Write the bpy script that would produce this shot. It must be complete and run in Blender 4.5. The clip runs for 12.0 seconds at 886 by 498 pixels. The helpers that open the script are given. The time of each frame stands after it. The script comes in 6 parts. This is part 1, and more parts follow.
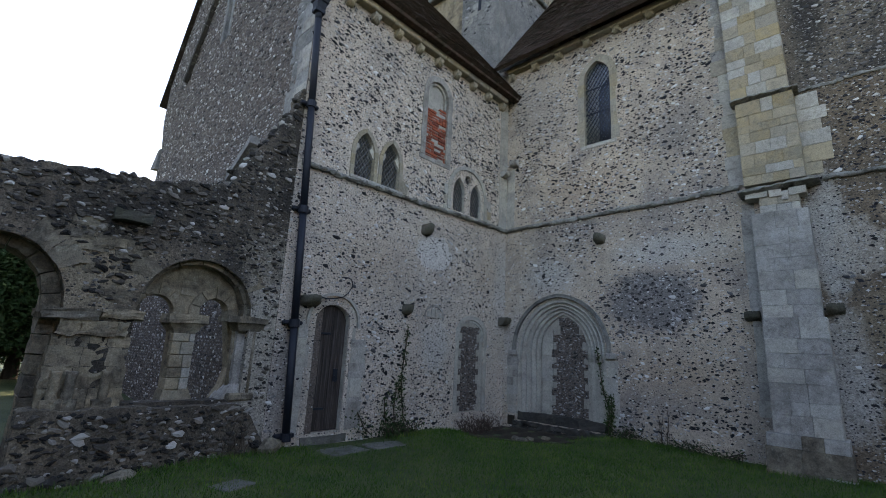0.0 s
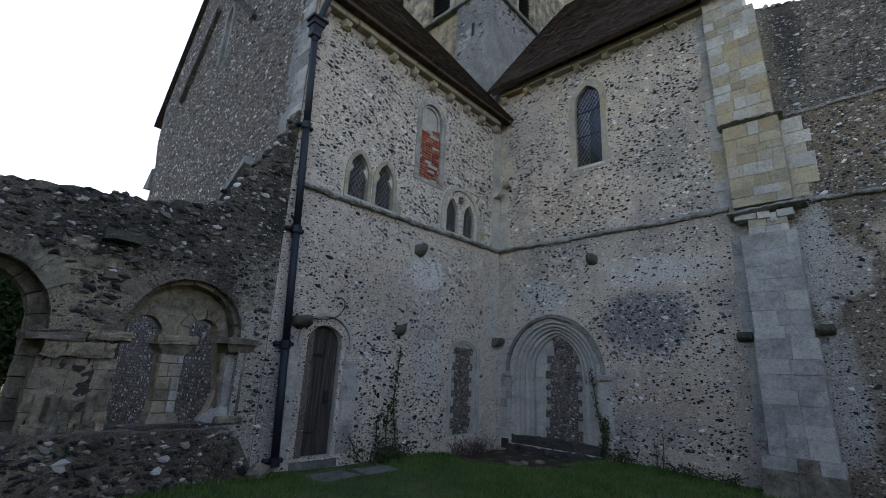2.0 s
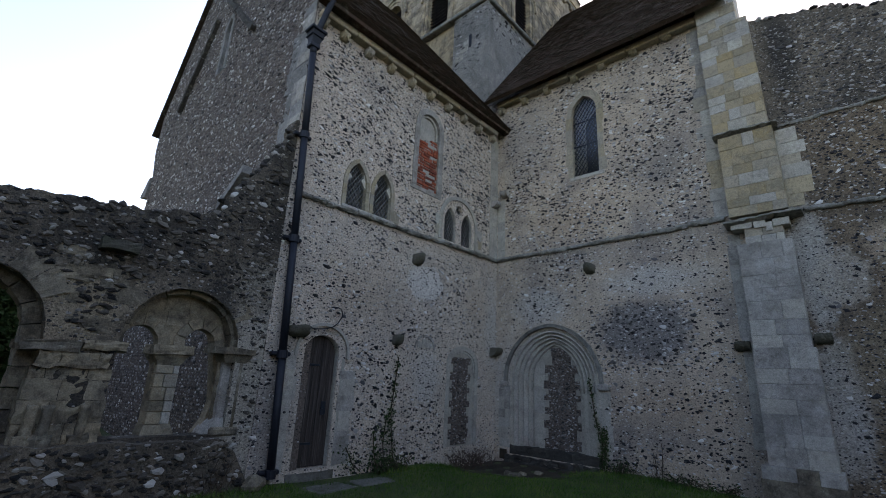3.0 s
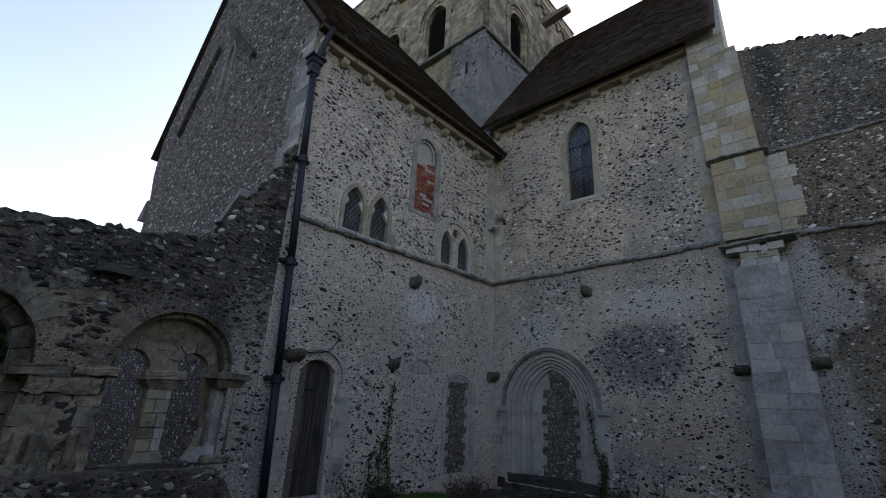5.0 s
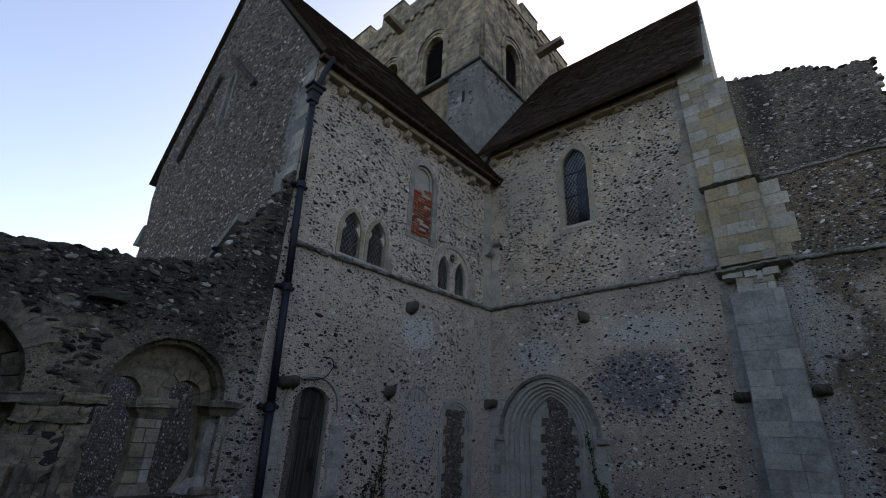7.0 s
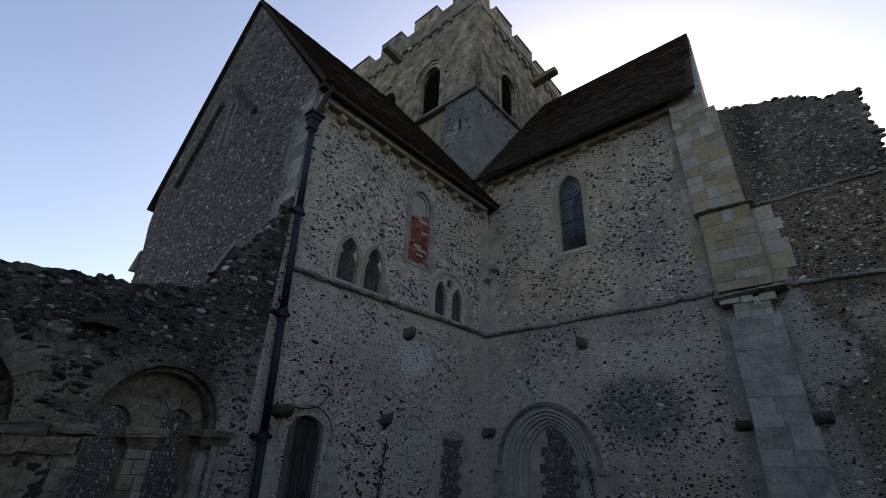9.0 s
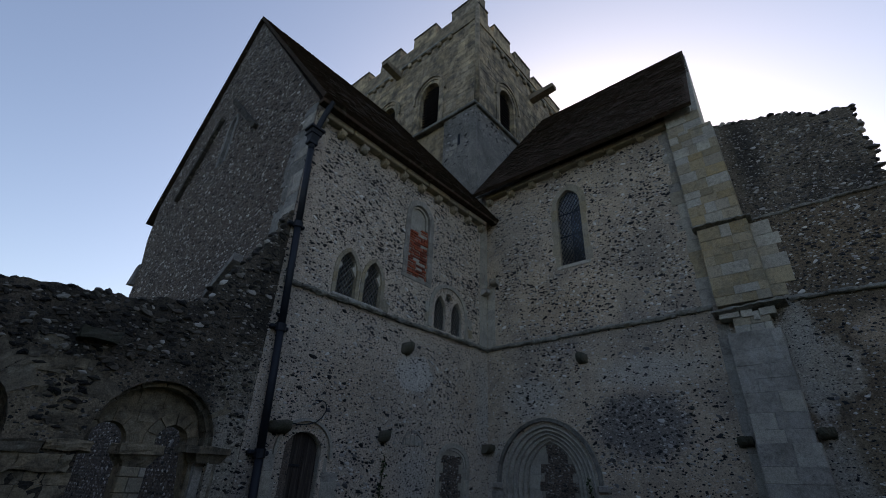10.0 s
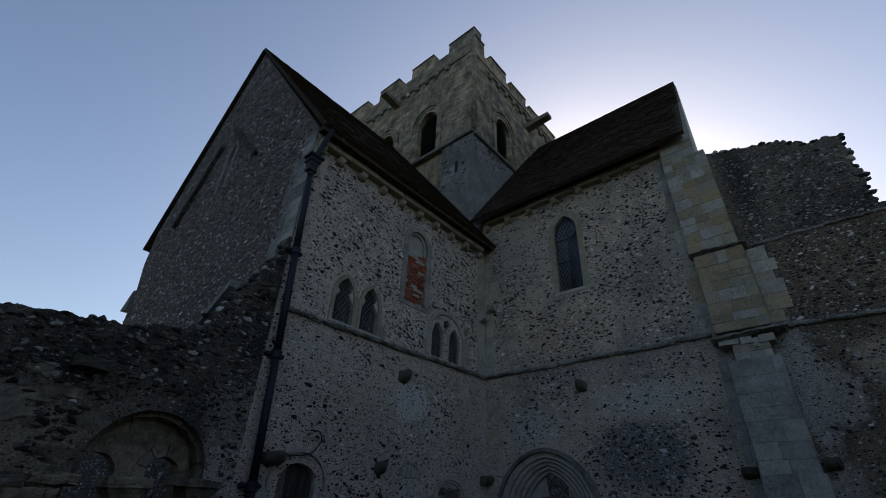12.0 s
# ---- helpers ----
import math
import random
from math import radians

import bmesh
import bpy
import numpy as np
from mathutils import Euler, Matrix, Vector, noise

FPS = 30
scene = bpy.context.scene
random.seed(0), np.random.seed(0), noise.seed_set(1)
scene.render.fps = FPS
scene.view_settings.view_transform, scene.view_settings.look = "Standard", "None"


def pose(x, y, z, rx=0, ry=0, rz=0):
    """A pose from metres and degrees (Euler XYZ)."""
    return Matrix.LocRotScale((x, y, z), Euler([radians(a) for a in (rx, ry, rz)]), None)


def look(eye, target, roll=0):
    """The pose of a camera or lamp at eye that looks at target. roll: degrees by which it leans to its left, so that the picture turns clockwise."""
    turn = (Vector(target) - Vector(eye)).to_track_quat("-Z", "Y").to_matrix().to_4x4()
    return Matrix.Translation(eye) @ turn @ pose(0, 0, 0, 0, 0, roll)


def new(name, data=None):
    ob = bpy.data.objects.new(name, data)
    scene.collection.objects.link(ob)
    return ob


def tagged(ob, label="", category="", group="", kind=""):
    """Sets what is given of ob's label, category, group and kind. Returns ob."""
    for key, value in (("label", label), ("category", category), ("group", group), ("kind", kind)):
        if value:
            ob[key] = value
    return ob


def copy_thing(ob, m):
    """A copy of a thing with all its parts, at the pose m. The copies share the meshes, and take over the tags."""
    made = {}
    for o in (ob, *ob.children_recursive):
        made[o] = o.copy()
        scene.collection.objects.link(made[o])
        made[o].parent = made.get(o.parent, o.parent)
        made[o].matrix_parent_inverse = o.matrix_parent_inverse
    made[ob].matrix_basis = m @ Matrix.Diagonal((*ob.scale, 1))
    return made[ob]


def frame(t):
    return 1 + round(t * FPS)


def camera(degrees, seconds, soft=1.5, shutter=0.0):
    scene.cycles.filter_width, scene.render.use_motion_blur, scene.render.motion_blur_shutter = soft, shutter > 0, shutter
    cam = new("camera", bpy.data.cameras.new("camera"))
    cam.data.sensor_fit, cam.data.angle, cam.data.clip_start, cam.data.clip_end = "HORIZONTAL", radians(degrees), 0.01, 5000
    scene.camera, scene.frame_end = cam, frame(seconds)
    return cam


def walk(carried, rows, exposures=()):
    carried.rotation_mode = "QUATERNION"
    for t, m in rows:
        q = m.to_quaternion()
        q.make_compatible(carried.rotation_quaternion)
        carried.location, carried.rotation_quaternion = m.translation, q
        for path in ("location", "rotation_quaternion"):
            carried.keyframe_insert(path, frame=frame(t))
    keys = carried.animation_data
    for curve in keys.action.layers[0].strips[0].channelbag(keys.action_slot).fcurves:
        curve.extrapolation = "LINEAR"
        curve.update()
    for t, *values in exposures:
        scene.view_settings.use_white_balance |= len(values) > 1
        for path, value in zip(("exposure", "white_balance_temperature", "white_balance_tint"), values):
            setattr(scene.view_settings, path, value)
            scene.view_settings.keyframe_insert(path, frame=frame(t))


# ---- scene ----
cam = camera(88.67, 12.0, soft=0.9)
ROWS = [  # seconds, place of the eye, turn about the vertical, tilt, roll
    (0.0, 7.0, -9.711, 1.6, 43.874, 12.821, 2.992), (0.5, 6.999, -9.712, 1.601, 43.59, 13.413, 2.945),
    (1.0, 6.998, -9.713, 1.602, 43.417, 14.08, 2.924), (1.5, 6.997, -9.714, 1.603, 43.275, 14.712, 2.884),
    (2.0, 6.996, -9.715, 1.605, 43.108, 15.386, 2.944), (2.5, 6.995, -9.717, 1.606, 42.994, 15.973, 2.913),
    (3.0, 6.994, -9.718, 1.607, 42.843, 16.559, 2.852), (5.0, 6.991, -9.724, 1.612, 42.544, 19.449, 2.83),
    (5.5, 6.99, -9.726, 1.613, 42.495, 20.235, 2.833), (6.0, 6.99, -9.728, 1.614, 42.451, 21.087, 2.802),
    (6.5, 6.989, -9.729, 1.616, 42.355, 21.872, 2.825), (7.0, 6.989, -9.731, 1.617, 42.26, 22.612, 2.79),
    (9.0, 6.988, -9.739, 1.622, 41.994, 25.809, 2.691), (9.5, 6.988, -9.742, 1.624, 41.949, 26.674, 2.653),
    (10.0, 6.988, -9.744, 1.625, 41.93, 27.57, 2.695), (10.5, 6.988, -9.746, 1.627, 41.873, 28.507, 2.628),
    (11.0, 6.988, -9.749, 1.628, 41.83, 29.349, 2.644), (11.5, 6.988, -9.751, 1.629, 41.777, 30.133, 2.645),
    (12.0, 6.988, -9.754, 1.631, 41.718, 30.839, 2.606)]


def gaze(x, y, z, turn, tilt, roll):
    """The camera's stand from its place, its turn to the left of +y, its tilt up and its roll."""
    a, b = radians(turn), radians(tilt)
    return look((x, y, z), (x - math.sin(a) * math.cos(b), y + math.cos(a) * math.cos(b), z + math.sin(b)), roll)


walk(cam, [(t, gaze(*row)) for t, *row in ROWS],
     [(0.0, 2.33, 7300, 19), (3.0, 1.9, 7200, 20), (6.0, 1.38, 7200, 21), (9.5, 0.72, 7000, 18), (12.0, 0.17, 6500, 13)])

# ---- light: late sun behind the church, open sky over the cloister lawn ----
SUN_UP, SUN_TURN = 23.5, -21.0
world = bpy.data.worlds.new("sky")
scene.world = world
world.use_nodes = True
wt = world.node_tree
sky = wt.nodes.new("ShaderNodeTexSky")
sky.sky_type, sky.sun_disc = "NISHITA", False
sky.sun_elevation, sky.sun_rotation = radians(SUN_UP), radians(SUN_TURN)
sky.air_density, sky.dust_density, sky.ozone_density = 1.0, 1.6, 1.0
wt.nodes["Background"].inputs["Strength"].default_value = 0.15
wt.links.new(sky.outputs[0], wt.nodes["Background"].inputs[0])
sun = new("sun", bpy.data.lights.new("sun", "SUN"))
sun.data.energy, sun.data.angle, sun.data.color = 2.5, radians(0.53), (1.0, 0.9, 0.78)
sun_way = Vector((math.sin(radians(SUN_TURN)) * math.cos(radians(SUN_UP)), math.cos(radians(SUN_TURN)) * math.cos(radians(SUN_UP)), math.sin(radians(SUN_UP))))
sun.matrix_world = look(sun_way * 100, (0, 0, 0))

# ---- materials ----
def link(nt, a, b):
    nt.links.new(a, b)


def node(nt, kind, inputs=(), **props):
    n = nt.nodes.new(kind)
    for key, value in props.items():
        if key == "operation":
            n.operation = value
        elif key == "blend":
            n.data_type, n.blend_type = "RGBA", value
        elif key == "feature":
            n.feature = value
    for key, value in inputs:
        if hasattr(value, "is_linked"):
            link(nt, value, n.inputs[key])
        else:
            n.inputs[key].default_value = value
    return n


def ramp(nt, fac, stops, constant=False):
    n = nt.nodes.new("ShaderNodeValToRGB")
    els = n.color_ramp.elements
    if constant:
        n.color_ramp.interpolation = "CONSTANT"
    while len(els) < len(stops):
        els.new(0.5)
    for el, (pos, col) in zip(els, stops):
        el.position = pos
        el.color = (*col, 1) if len(col) == 3 else col
    link(nt, fac, n.inputs[0])
    return n.outputs[0]


def grey(v):
    return (v, v, v)


def start(name, rough=0.9):
    m = bpy.data.materials.new(name)
    m.use_nodes = True
    nt = m.node_tree
    p = nt.nodes["Principled BSDF"]
    p.inputs["Roughness"].default_value = rough
    p.inputs["Specular IOR Level"].default_value = 0.25 if rough > 0.7 else 0.5
    tc = nt.nodes.new("ShaderNodeTexCoord")
    return m, nt, p, tc.outputs["Object"]


def noise_tex(nt, co, scale, detail=6, rough=0.6):
    n = node(nt, "ShaderNodeTexNoise", [("Vector", co), ("Scale", scale), ("Detail", detail), ("Roughness", rough)])
    return n.outputs[0]


def stretch(nt, co, s):
    return node(nt, "ShaderNodeVectorMath", [(0, co), (1, s)], operation="MULTIPLY").outputs[0]


def mixc(nt, fac, a, b, blend="MIX"):
    n = nt.nodes.new("ShaderNodeMix")
    n.data_type, n.blend_type = "RGBA", blend
    for sock, v in ((n.inputs[0], fac), (n.inputs[6], a), (n.inputs[7], b)):
        if hasattr(v, "is_linked"):
            link(nt, v, sock)
        else:
            sock.default_value = (*v, 1) if isinstance(v, tuple) and len(v) == 3 else v
    return n.outputs[2]


def math_node(nt, op, a, b=0.0):
    n = nt.nodes.new("ShaderNodeMath")
    n.operation = op
    for i, v in ((0, a), (1, b)):
        if hasattr(v, "is_linked"):
            link(nt, v, n.inputs[i])
        else:
            n.inputs[i].default_value = v
    return n.outputs[0]


def bump(nt, p, height, strength, dist):
    b = node(nt, "ShaderNodeBump", [("Height", height), ("Strength", strength), ("Distance", dist)])
    link(nt, b.outputs[0], p.inputs["Normal"])


def rubble(name, mortar, mortar2, stain, flint, pale, cover, scale=11.0, stain_at=0.55, zones=(), grit=1.0):
    """Mortared flint: two mortar tones in drifts, stain patches, old repairs (zones), gravel in the mortar and flints of a share cover."""
    m, nt, p, co = start(name, 0.93)
    big = noise_tex(nt, co, 0.55, 5, 0.65)
    mid = noise_tex(nt, co, 3.1, 6, 0.7)
    fine = noise_tex(nt, co, 34, 4, 0.75)
    pits = noise_tex(nt, co, 75, 3, 0.7)
    col = mixc(nt, ramp(nt, mid, [(0.38, grey(0)), (0.62, grey(1))]), mortar, mortar2)
    col = mixc(nt, ramp(nt, big, [(stain_at - 0.08, grey(0)), (stain_at + 0.14, grey(0.85))]), col, stain)
    for (cx, cy, cz), (rx, ry, rz), tone, full, edge in zones:
        d = node(nt, "ShaderNodeVectorMath", [(0, co), (1, (cx, cy, cz))], operation="SUBTRACT").outputs[0]
        d = stretch(nt, d, (1 / rx, 1 / ry, 1 / rz))
        d = node(nt, "ShaderNodeVectorMath", [(0, d)], operation="LENGTH").outputs["Value"]
        d = math_node(nt, "ADD", d, math_node(nt, "MULTIPLY", math_node(nt, "SUBTRACT", mid, 0.5), 1.5))
        col = mixc(nt, ramp(nt, d, [(max(0.0, 1.0 - edge), grey(full)), (1.0, grey(0))]), col, tone)
    g = node(nt, "ShaderNodeTexVoronoi", [("Vector", co), ("Scale", 46.0)])
    gs = node(nt, "ShaderNodeSeparateColor", [(0, g.outputs["Color"])])
    col = mixc(nt, 0.75 * grit, col, ramp(nt, gs.outputs[0], [(0.0, grey(0.42)), (0.35, grey(0.85)), (0.8, grey(1.0)), (1.0, grey(1.35))]), "MULTIPLY")
    col = mixc(nt, 0.8 * grit, col, ramp(nt, pits, [(0.34, grey(0.3)), (0.46, grey(1.0))]), "MULTIPLY")
    col = mixc(nt, 0.6 * grit, col, ramp(nt, fine, [(0.3, grey(0.5)), (0.7, grey(1.15))]), "MULTIPLY")
    height = math_node(nt, "ADD", math_node(nt, "MULTIPLY", fine, 0.5), math_node(nt, "ADD", math_node(nt, "MULTIPLY", mid, 0.9), math_node(nt, "MULTIPLY", pits, 0.35)))
    for k, (sc, share) in enumerate(((scale, cover), (scale * 1.9, cover * 0.8))):
        v = node(nt, "ShaderNodeTexVoronoi", [("Vector", stretch(nt, co, (1, 1, 1.7))), ("Scale", sc), ("Randomness", 1.0)])
        sep = node(nt, "ShaderNodeSeparateColor", [(0, v.outputs["Color"])])
        wob = math_node(nt, "ADD", v.outputs["Distance"], math_node(nt, "MULTIPLY", math_node(nt, "SUBTRACT", fine, 0.5), 0.5))
        within = ramp(nt, wob, [(0.30, grey(1)), (0.36, grey(0))])
        pick = math_node(nt, "LESS_THAN", math_node(nt, "ADD", sep.outputs[0], math_node(nt, "MULTIPLY", math_node(nt, "SUBTRACT", mid, 0.5), 1.2)), share)
        mask = math_node(nt, "MULTIPLY", within, pick)
        fcol = ramp(nt, sep.outputs[1], [(0.0, flint), (0.6, tuple(c * 2.2 for c in flint)), (0.75, tuple(0.5 * c for c in pale)), (1.0, pale)])
        col = mixc(nt, mask, col, fcol)
        height = math_node(nt, "ADD", height, math_node(nt, "MULTIPLY", mask, 0.4))
    link(nt, col, p.inputs["Base Color"])
    bump(nt, p, height, 1.0, 0.035)
    return m


def flint_mat(name, stops, rough=0.6):
    """Loose nodules: each island or object takes its own tone."""
    m, nt, p, co = start(name, rough)
    rnd = math_node(nt, "FRACT", math_node(nt, "ADD", node(nt, "ShaderNodeNewGeometry").outputs["Random Per Island"], node(nt, "ShaderNodeObjectInfo").outputs["Random"]))
    fine = noise_tex(nt, co, 45, 4, 0.65)
    col = ramp(nt, rnd, stops)
    col = mixc(nt, ramp(nt, fine, [(0.60, grey(0)), (0.70, grey(0.5))]), col, (0.30, 0.28, 0.26))
    col = mixc(nt, 0.5, col, ramp(nt, fine, [(0.3, grey(0.5)), (0.7, grey(1.0))]), "MULTIPLY")
    link(nt, col, p.inputs["Base Color"])
    p.inputs["Specular IOR Level"].default_value = 0.22
    bump(nt, p, fine, 0.5, 0.012)
    return m


def stone(name, base, other, stain, lichen=0.25, spread=0.35, rough=0.88, stain_at=0.46):
    """Dressed limestone: every block has its own tone, over drifts of weathering and lichen specks."""
    m, nt, p, co = start(name, rough)
    rnd = math_node(nt, "FRACT", math_node(nt, "ADD", node(nt, "ShaderNodeNewGeometry").outputs["Random Per Island"], node(nt, "ShaderNodeObjectInfo").outputs["Random"]))
    mid = noise_tex(nt, co, 6, 6, 0.7)
    fine = noise_tex(nt, co, 60, 3, 0.7)
    col = mixc(nt, rnd, base, other)
    hue = math_node(nt, "FRACT", math_node(nt, "MULTIPLY", rnd, 7.31))
    col = mixc(nt, spread, col, ramp(nt, hue, [(0.0, grey(0.6)), (0.5, grey(0.95)), (1.0, grey(1.15))]), "MULTIPLY")
    col = mixc(nt, ramp(nt, noise_tex(nt, co, 2.3, 7, 0.75), [(stain_at, grey(0)), (stain_at + 0.2, grey(0.85))]), col, stain)
    col = mixc(nt, ramp(nt, mid, [(0.55, grey(0)), (0.75, grey(lichen * 2))]), col, (0.40, 0.38, 0.30))
    col = mixc(nt, 0.7, col, ramp(nt, fine, [(0.3, grey(0.45)), (0.7, grey(1.1))]), "MULTIPLY")
    grain = noise_tex(nt, co, 17, 5, 0.75)
    col = mixc(nt, 0.6, col, ramp(nt, grain, [(0.33, grey(0.5)), (0.5, grey(1.0)), (0.7, grey(1.1))]), "MULTIPLY")
    link(nt, col, p.inputs["Base Color"])
    bump(nt, p, math_node(nt, "ADD", math_node(nt, "MULTIPLY", grain, 0.9), math_node(nt, "MULTIPLY", fine, 0.4)), 0.7, 0.025)
    return m


def plain(name, col, rough=0.6, metal=0.0, vary=0.3, scale=20, relief=0.25):
    m, nt, p, co = start(name, rough)
    n = noise_tex(nt, co, scale, 5, 0.65)
    c = mixc(nt, vary, col, ramp(nt, n, [(0.3, grey(0.25)), (0.7, grey(1.3))]), "MULTIPLY")
    link(nt, c, p.inputs["Base Color"])
    p.inputs["Metallic"].default_value = metal
    bump(nt, p, n, relief, 0.01)
    return m


M_A = rubble("lime_mortar_flint", (0.62, 0.525, 0.425), (0.49, 0.425, 0.355), (0.348, 0.311, 0.275), (0.014, 0.014, 0.017), (0.62, 0.60, 0.56), 0.34, 13, 0.58, [((0, -2.68, 3.72), (9, 0.62, 0.42), (0.62, 0.59, 0.54), 0.95, 0.2), ((0, -2.5, 1.75), (9, 0.55, 0.75), (0.50, 0.475, 0.43), 0.75, 0.5), ((0, -0.2, 3.2), (9, 0.4, 1.5), (0.50, 0.475, 0.43), 0.7, 0.6), ((0, -4.4, 3.2), (9, 1.4, 1.0), (0.44, 0.345, 0.255), 0.5, 0.8), ((0, -0.9, 3.5), (9, 0.7, 0.8), (0.44, 0.345, 0.255), 0.5, 0.8), ((0, -5.9, 1.2), (9, 0.5, 1.6), (0.17, 0.165, 0.16), 0.5, 0.6)], 0.75)
M_B = rubble("grey_mortar_flint", (0.57, 0.465, 0.355), (0.45, 0.375, 0.295), (0.225, 0.203, 0.19), (0.014, 0.014, 0.017), (0.58, 0.56, 0.52), 0.40, 13, 0.53, [((3.7, 0, 2.85), (1.15, 9, 0.75), (0.17, 0.165, 0.165), 0.85, 0.35), ((1.0, 0, 8.0), (0.95, 9, 1.6), (0.22, 0.21, 0.2), 0.4, 0.7), ((4.4, 0, 6.4), (1.2, 9, 0.9), (0.2, 0.19, 0.178), 0.6, 0.8), ((2.2, 0, 5.6), (1.4, 9, 0.8), (0.44, 0.345, 0.255), 0.75, 0.7), ((4.0, 0, 3.9), (1.4, 9, 0.4), (0.50, 0.475, 0.43), 0.7, 0.6), ((1.3, 0, 3.5), (1.0, 9, 0.6), (0.50, 0.475, 0.43), 0.7, 0.6), ((4.1, 0, 1.4), (1.5, 9, 0.6), (0.44, 0.345, 0.255), 0.7, 0.7), ((0.4, 0, 1.6), (0.8, 9, 1.6), (0.50, 0.475, 0.43), 0.6, 0.6)], 0.75)
M_G = rubble("coursed_flint_mortar", (0.185, 0.15, 0.124), (0.13, 0.107, 0.091), (0.09, 0.078, 0.07), (0.022, 0.022, 0.024), (0.387, 0.378, 0.361), 0.5, 16, 0.6)
M_R = rubble("ruin_core", (0.20, 0.165, 0.122), (0.10, 0.086, 0.07), (0.03, 0.028, 0.025), (0.02, 0.02, 0.02), (0.36, 0.34, 0.31), 0.45, 10, 0.46, [((0, -6.35, 1.3), (9, 0.5, 2.0), (0.40, 0.37, 0.31), 0.9, 0.4), ((0, -8.6, 2.3), (9, 0.8, 0.7), (0.34, 0.28, 0.195), 0.8, 0.6), ((0, -6.5, 2.9), (9, 0.5, 0.6), (0.27, 0.24, 0.19), 0.7, 0.5)])
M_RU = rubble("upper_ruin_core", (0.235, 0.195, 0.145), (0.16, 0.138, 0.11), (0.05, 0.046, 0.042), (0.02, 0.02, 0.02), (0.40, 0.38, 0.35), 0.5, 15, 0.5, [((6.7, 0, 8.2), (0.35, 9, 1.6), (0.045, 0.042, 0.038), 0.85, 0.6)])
M_BENCH = rubble("bench_wall_core", (0.23, 0.19, 0.14), (0.14, 0.12, 0.092), (0.06, 0.053, 0.044), (0.02, 0.02, 0.02), (0.45, 0.43, 0.40), 0.45, 10, 0.5)
M_N = rubble("brown_mortar_flint", (0.235, 0.178, 0.118), (0.165, 0.13, 0.092), (0.10, 0.088, 0.073), (0.018, 0.018, 0.022), (0.42, 0.40, 0.37), 0.46, 15, 0.56, [((6.62, 0, 1.6), (0.4, 9, 1.3), (0.42, 0.40, 0.36), 0.85, 0.35), ((6.62, 0, 3.8), (0.34, 9, 1.2), (0.42, 0.40, 0.36), 0.85, 0.35), ((6.95, 0, 3.6), (0.42, 9, 0.6), (0.40, 0.36, 0.30), 0.8, 0.3), ((7.7, 0, 4.1), (0.5, 9, 0.45), (0.44, 0.345, 0.255), 0.8, 0.4), ((7.4, 0, 2.2), (1.0, 9, 0.9), (0.23, 0.19, 0.13), 0.7, 0.6)])
M_FLINT = flint_mat("knapped_flint", [(0.0, (0.008, 0.008, 0.010)), (0.5, (0.02, 0.021, 0.025)), (0.6, (0.07, 0.07, 0.075)), (0.74, (0.3, 0.29, 0.28)), (1.0, (0.72, 0.70, 0.66))])
M_FLINTG = flint_mat("field_flint", [(0.0, (0.009, 0.009, 0.010)), (0.35, (0.052, 0.050, 0.048)), (0.7, (0.172, 0.163, 0.155)), (1.0, (0.516, 0.499, 0.473))], 0.6)
M_FLINTR = flint_mat("lichened_rubble", [(0.0, (0.009, 0.009, 0.009)), (0.42, (0.04, 0.036, 0.031)), (0.8, (0.13, 0.115, 0.095)), (0.92, (0.26, 0.245, 0.215)), (1.0, (0.5, 0.48, 0.44))], 0.8)
M_FLINTP = flint_mat("coursed_field_flint", [(0.0, (0.016, 0.015, 0.016)), (0.3, (0.08, 0.07, 0.066)), (0.65, (0.20, 0.178, 0.165)), (0.85, (0.34, 0.32, 0.305)), (1.0, (0.62, 0.60, 0.57))], 0.6)
M_STONE = stone("pale_limestone", (0.46, 0.43, 0.36), (0.40, 0.385, 0.345), (0.28, 0.265, 0.235))
M_YELLOW = stone("yellow_limestone", (0.391, 0.323, 0.208), (0.357, 0.323, 0.264), (0.230, 0.212, 0.170))
M_BUFF = stone("buff_limestone", (0.43, 0.335, 0.185), (0.33, 0.285, 0.205), (0.20, 0.18, 0.14), 0.2, 0.7)
M_GREYSTONE = stone("grey_limestone", (0.42, 0.40, 0.36), (0.37, 0.355, 0.325), (0.20, 0.185, 0.165), 0.35, 0.22, 0.9, 0.40)
M_RUINSTONE = stone("worn_ruin_stone", (0.32, 0.267, 0.183), (0.195, 0.173, 0.133), (0.05, 0.044, 0.036), 0.3, 0.6, 0.9, 0.41)
M_TOWER = stone("tower_ashlar", (0.60, 0.465, 0.29), (0.40, 0.335, 0.25), (0.085, 0.074, 0.062), 0.3, 0.8, 0.9, 0.40)
M_ASHLAR = stone("worn_yellow_ashlar", (0.38, 0.31, 0.205), (0.27, 0.235, 0.17), (0.06, 0.052, 0.041), 0.3, 0.5, 0.9, 0.43)
M_CORNER = stone("blue_grey_quoin", (0.30, 0.295, 0.285), (0.22, 0.217, 0.21), (0.12, 0.12, 0.118), 0.3, 0.5, 0.9, 0.44)
M_TURRET = rubble("turret_render", (0.36, 0.34, 0.305), (0.25, 0.24, 0.22), (0.13, 0.127, 0.12), (0.05, 0.05, 0.05), (0.45, 0.44, 0.42), 0.3, 15, 0.55)
M_TILE = stone("clay_roof_tile", (0.075, 0.049, 0.037), (0.045, 0.033, 0.026), (0.032, 0.03, 0.02), 0.16, 0.9, 1.0)
M_TILE.node_tree.nodes["Principled BSDF"].inputs["Specular IOR Level"].default_value = 0.05
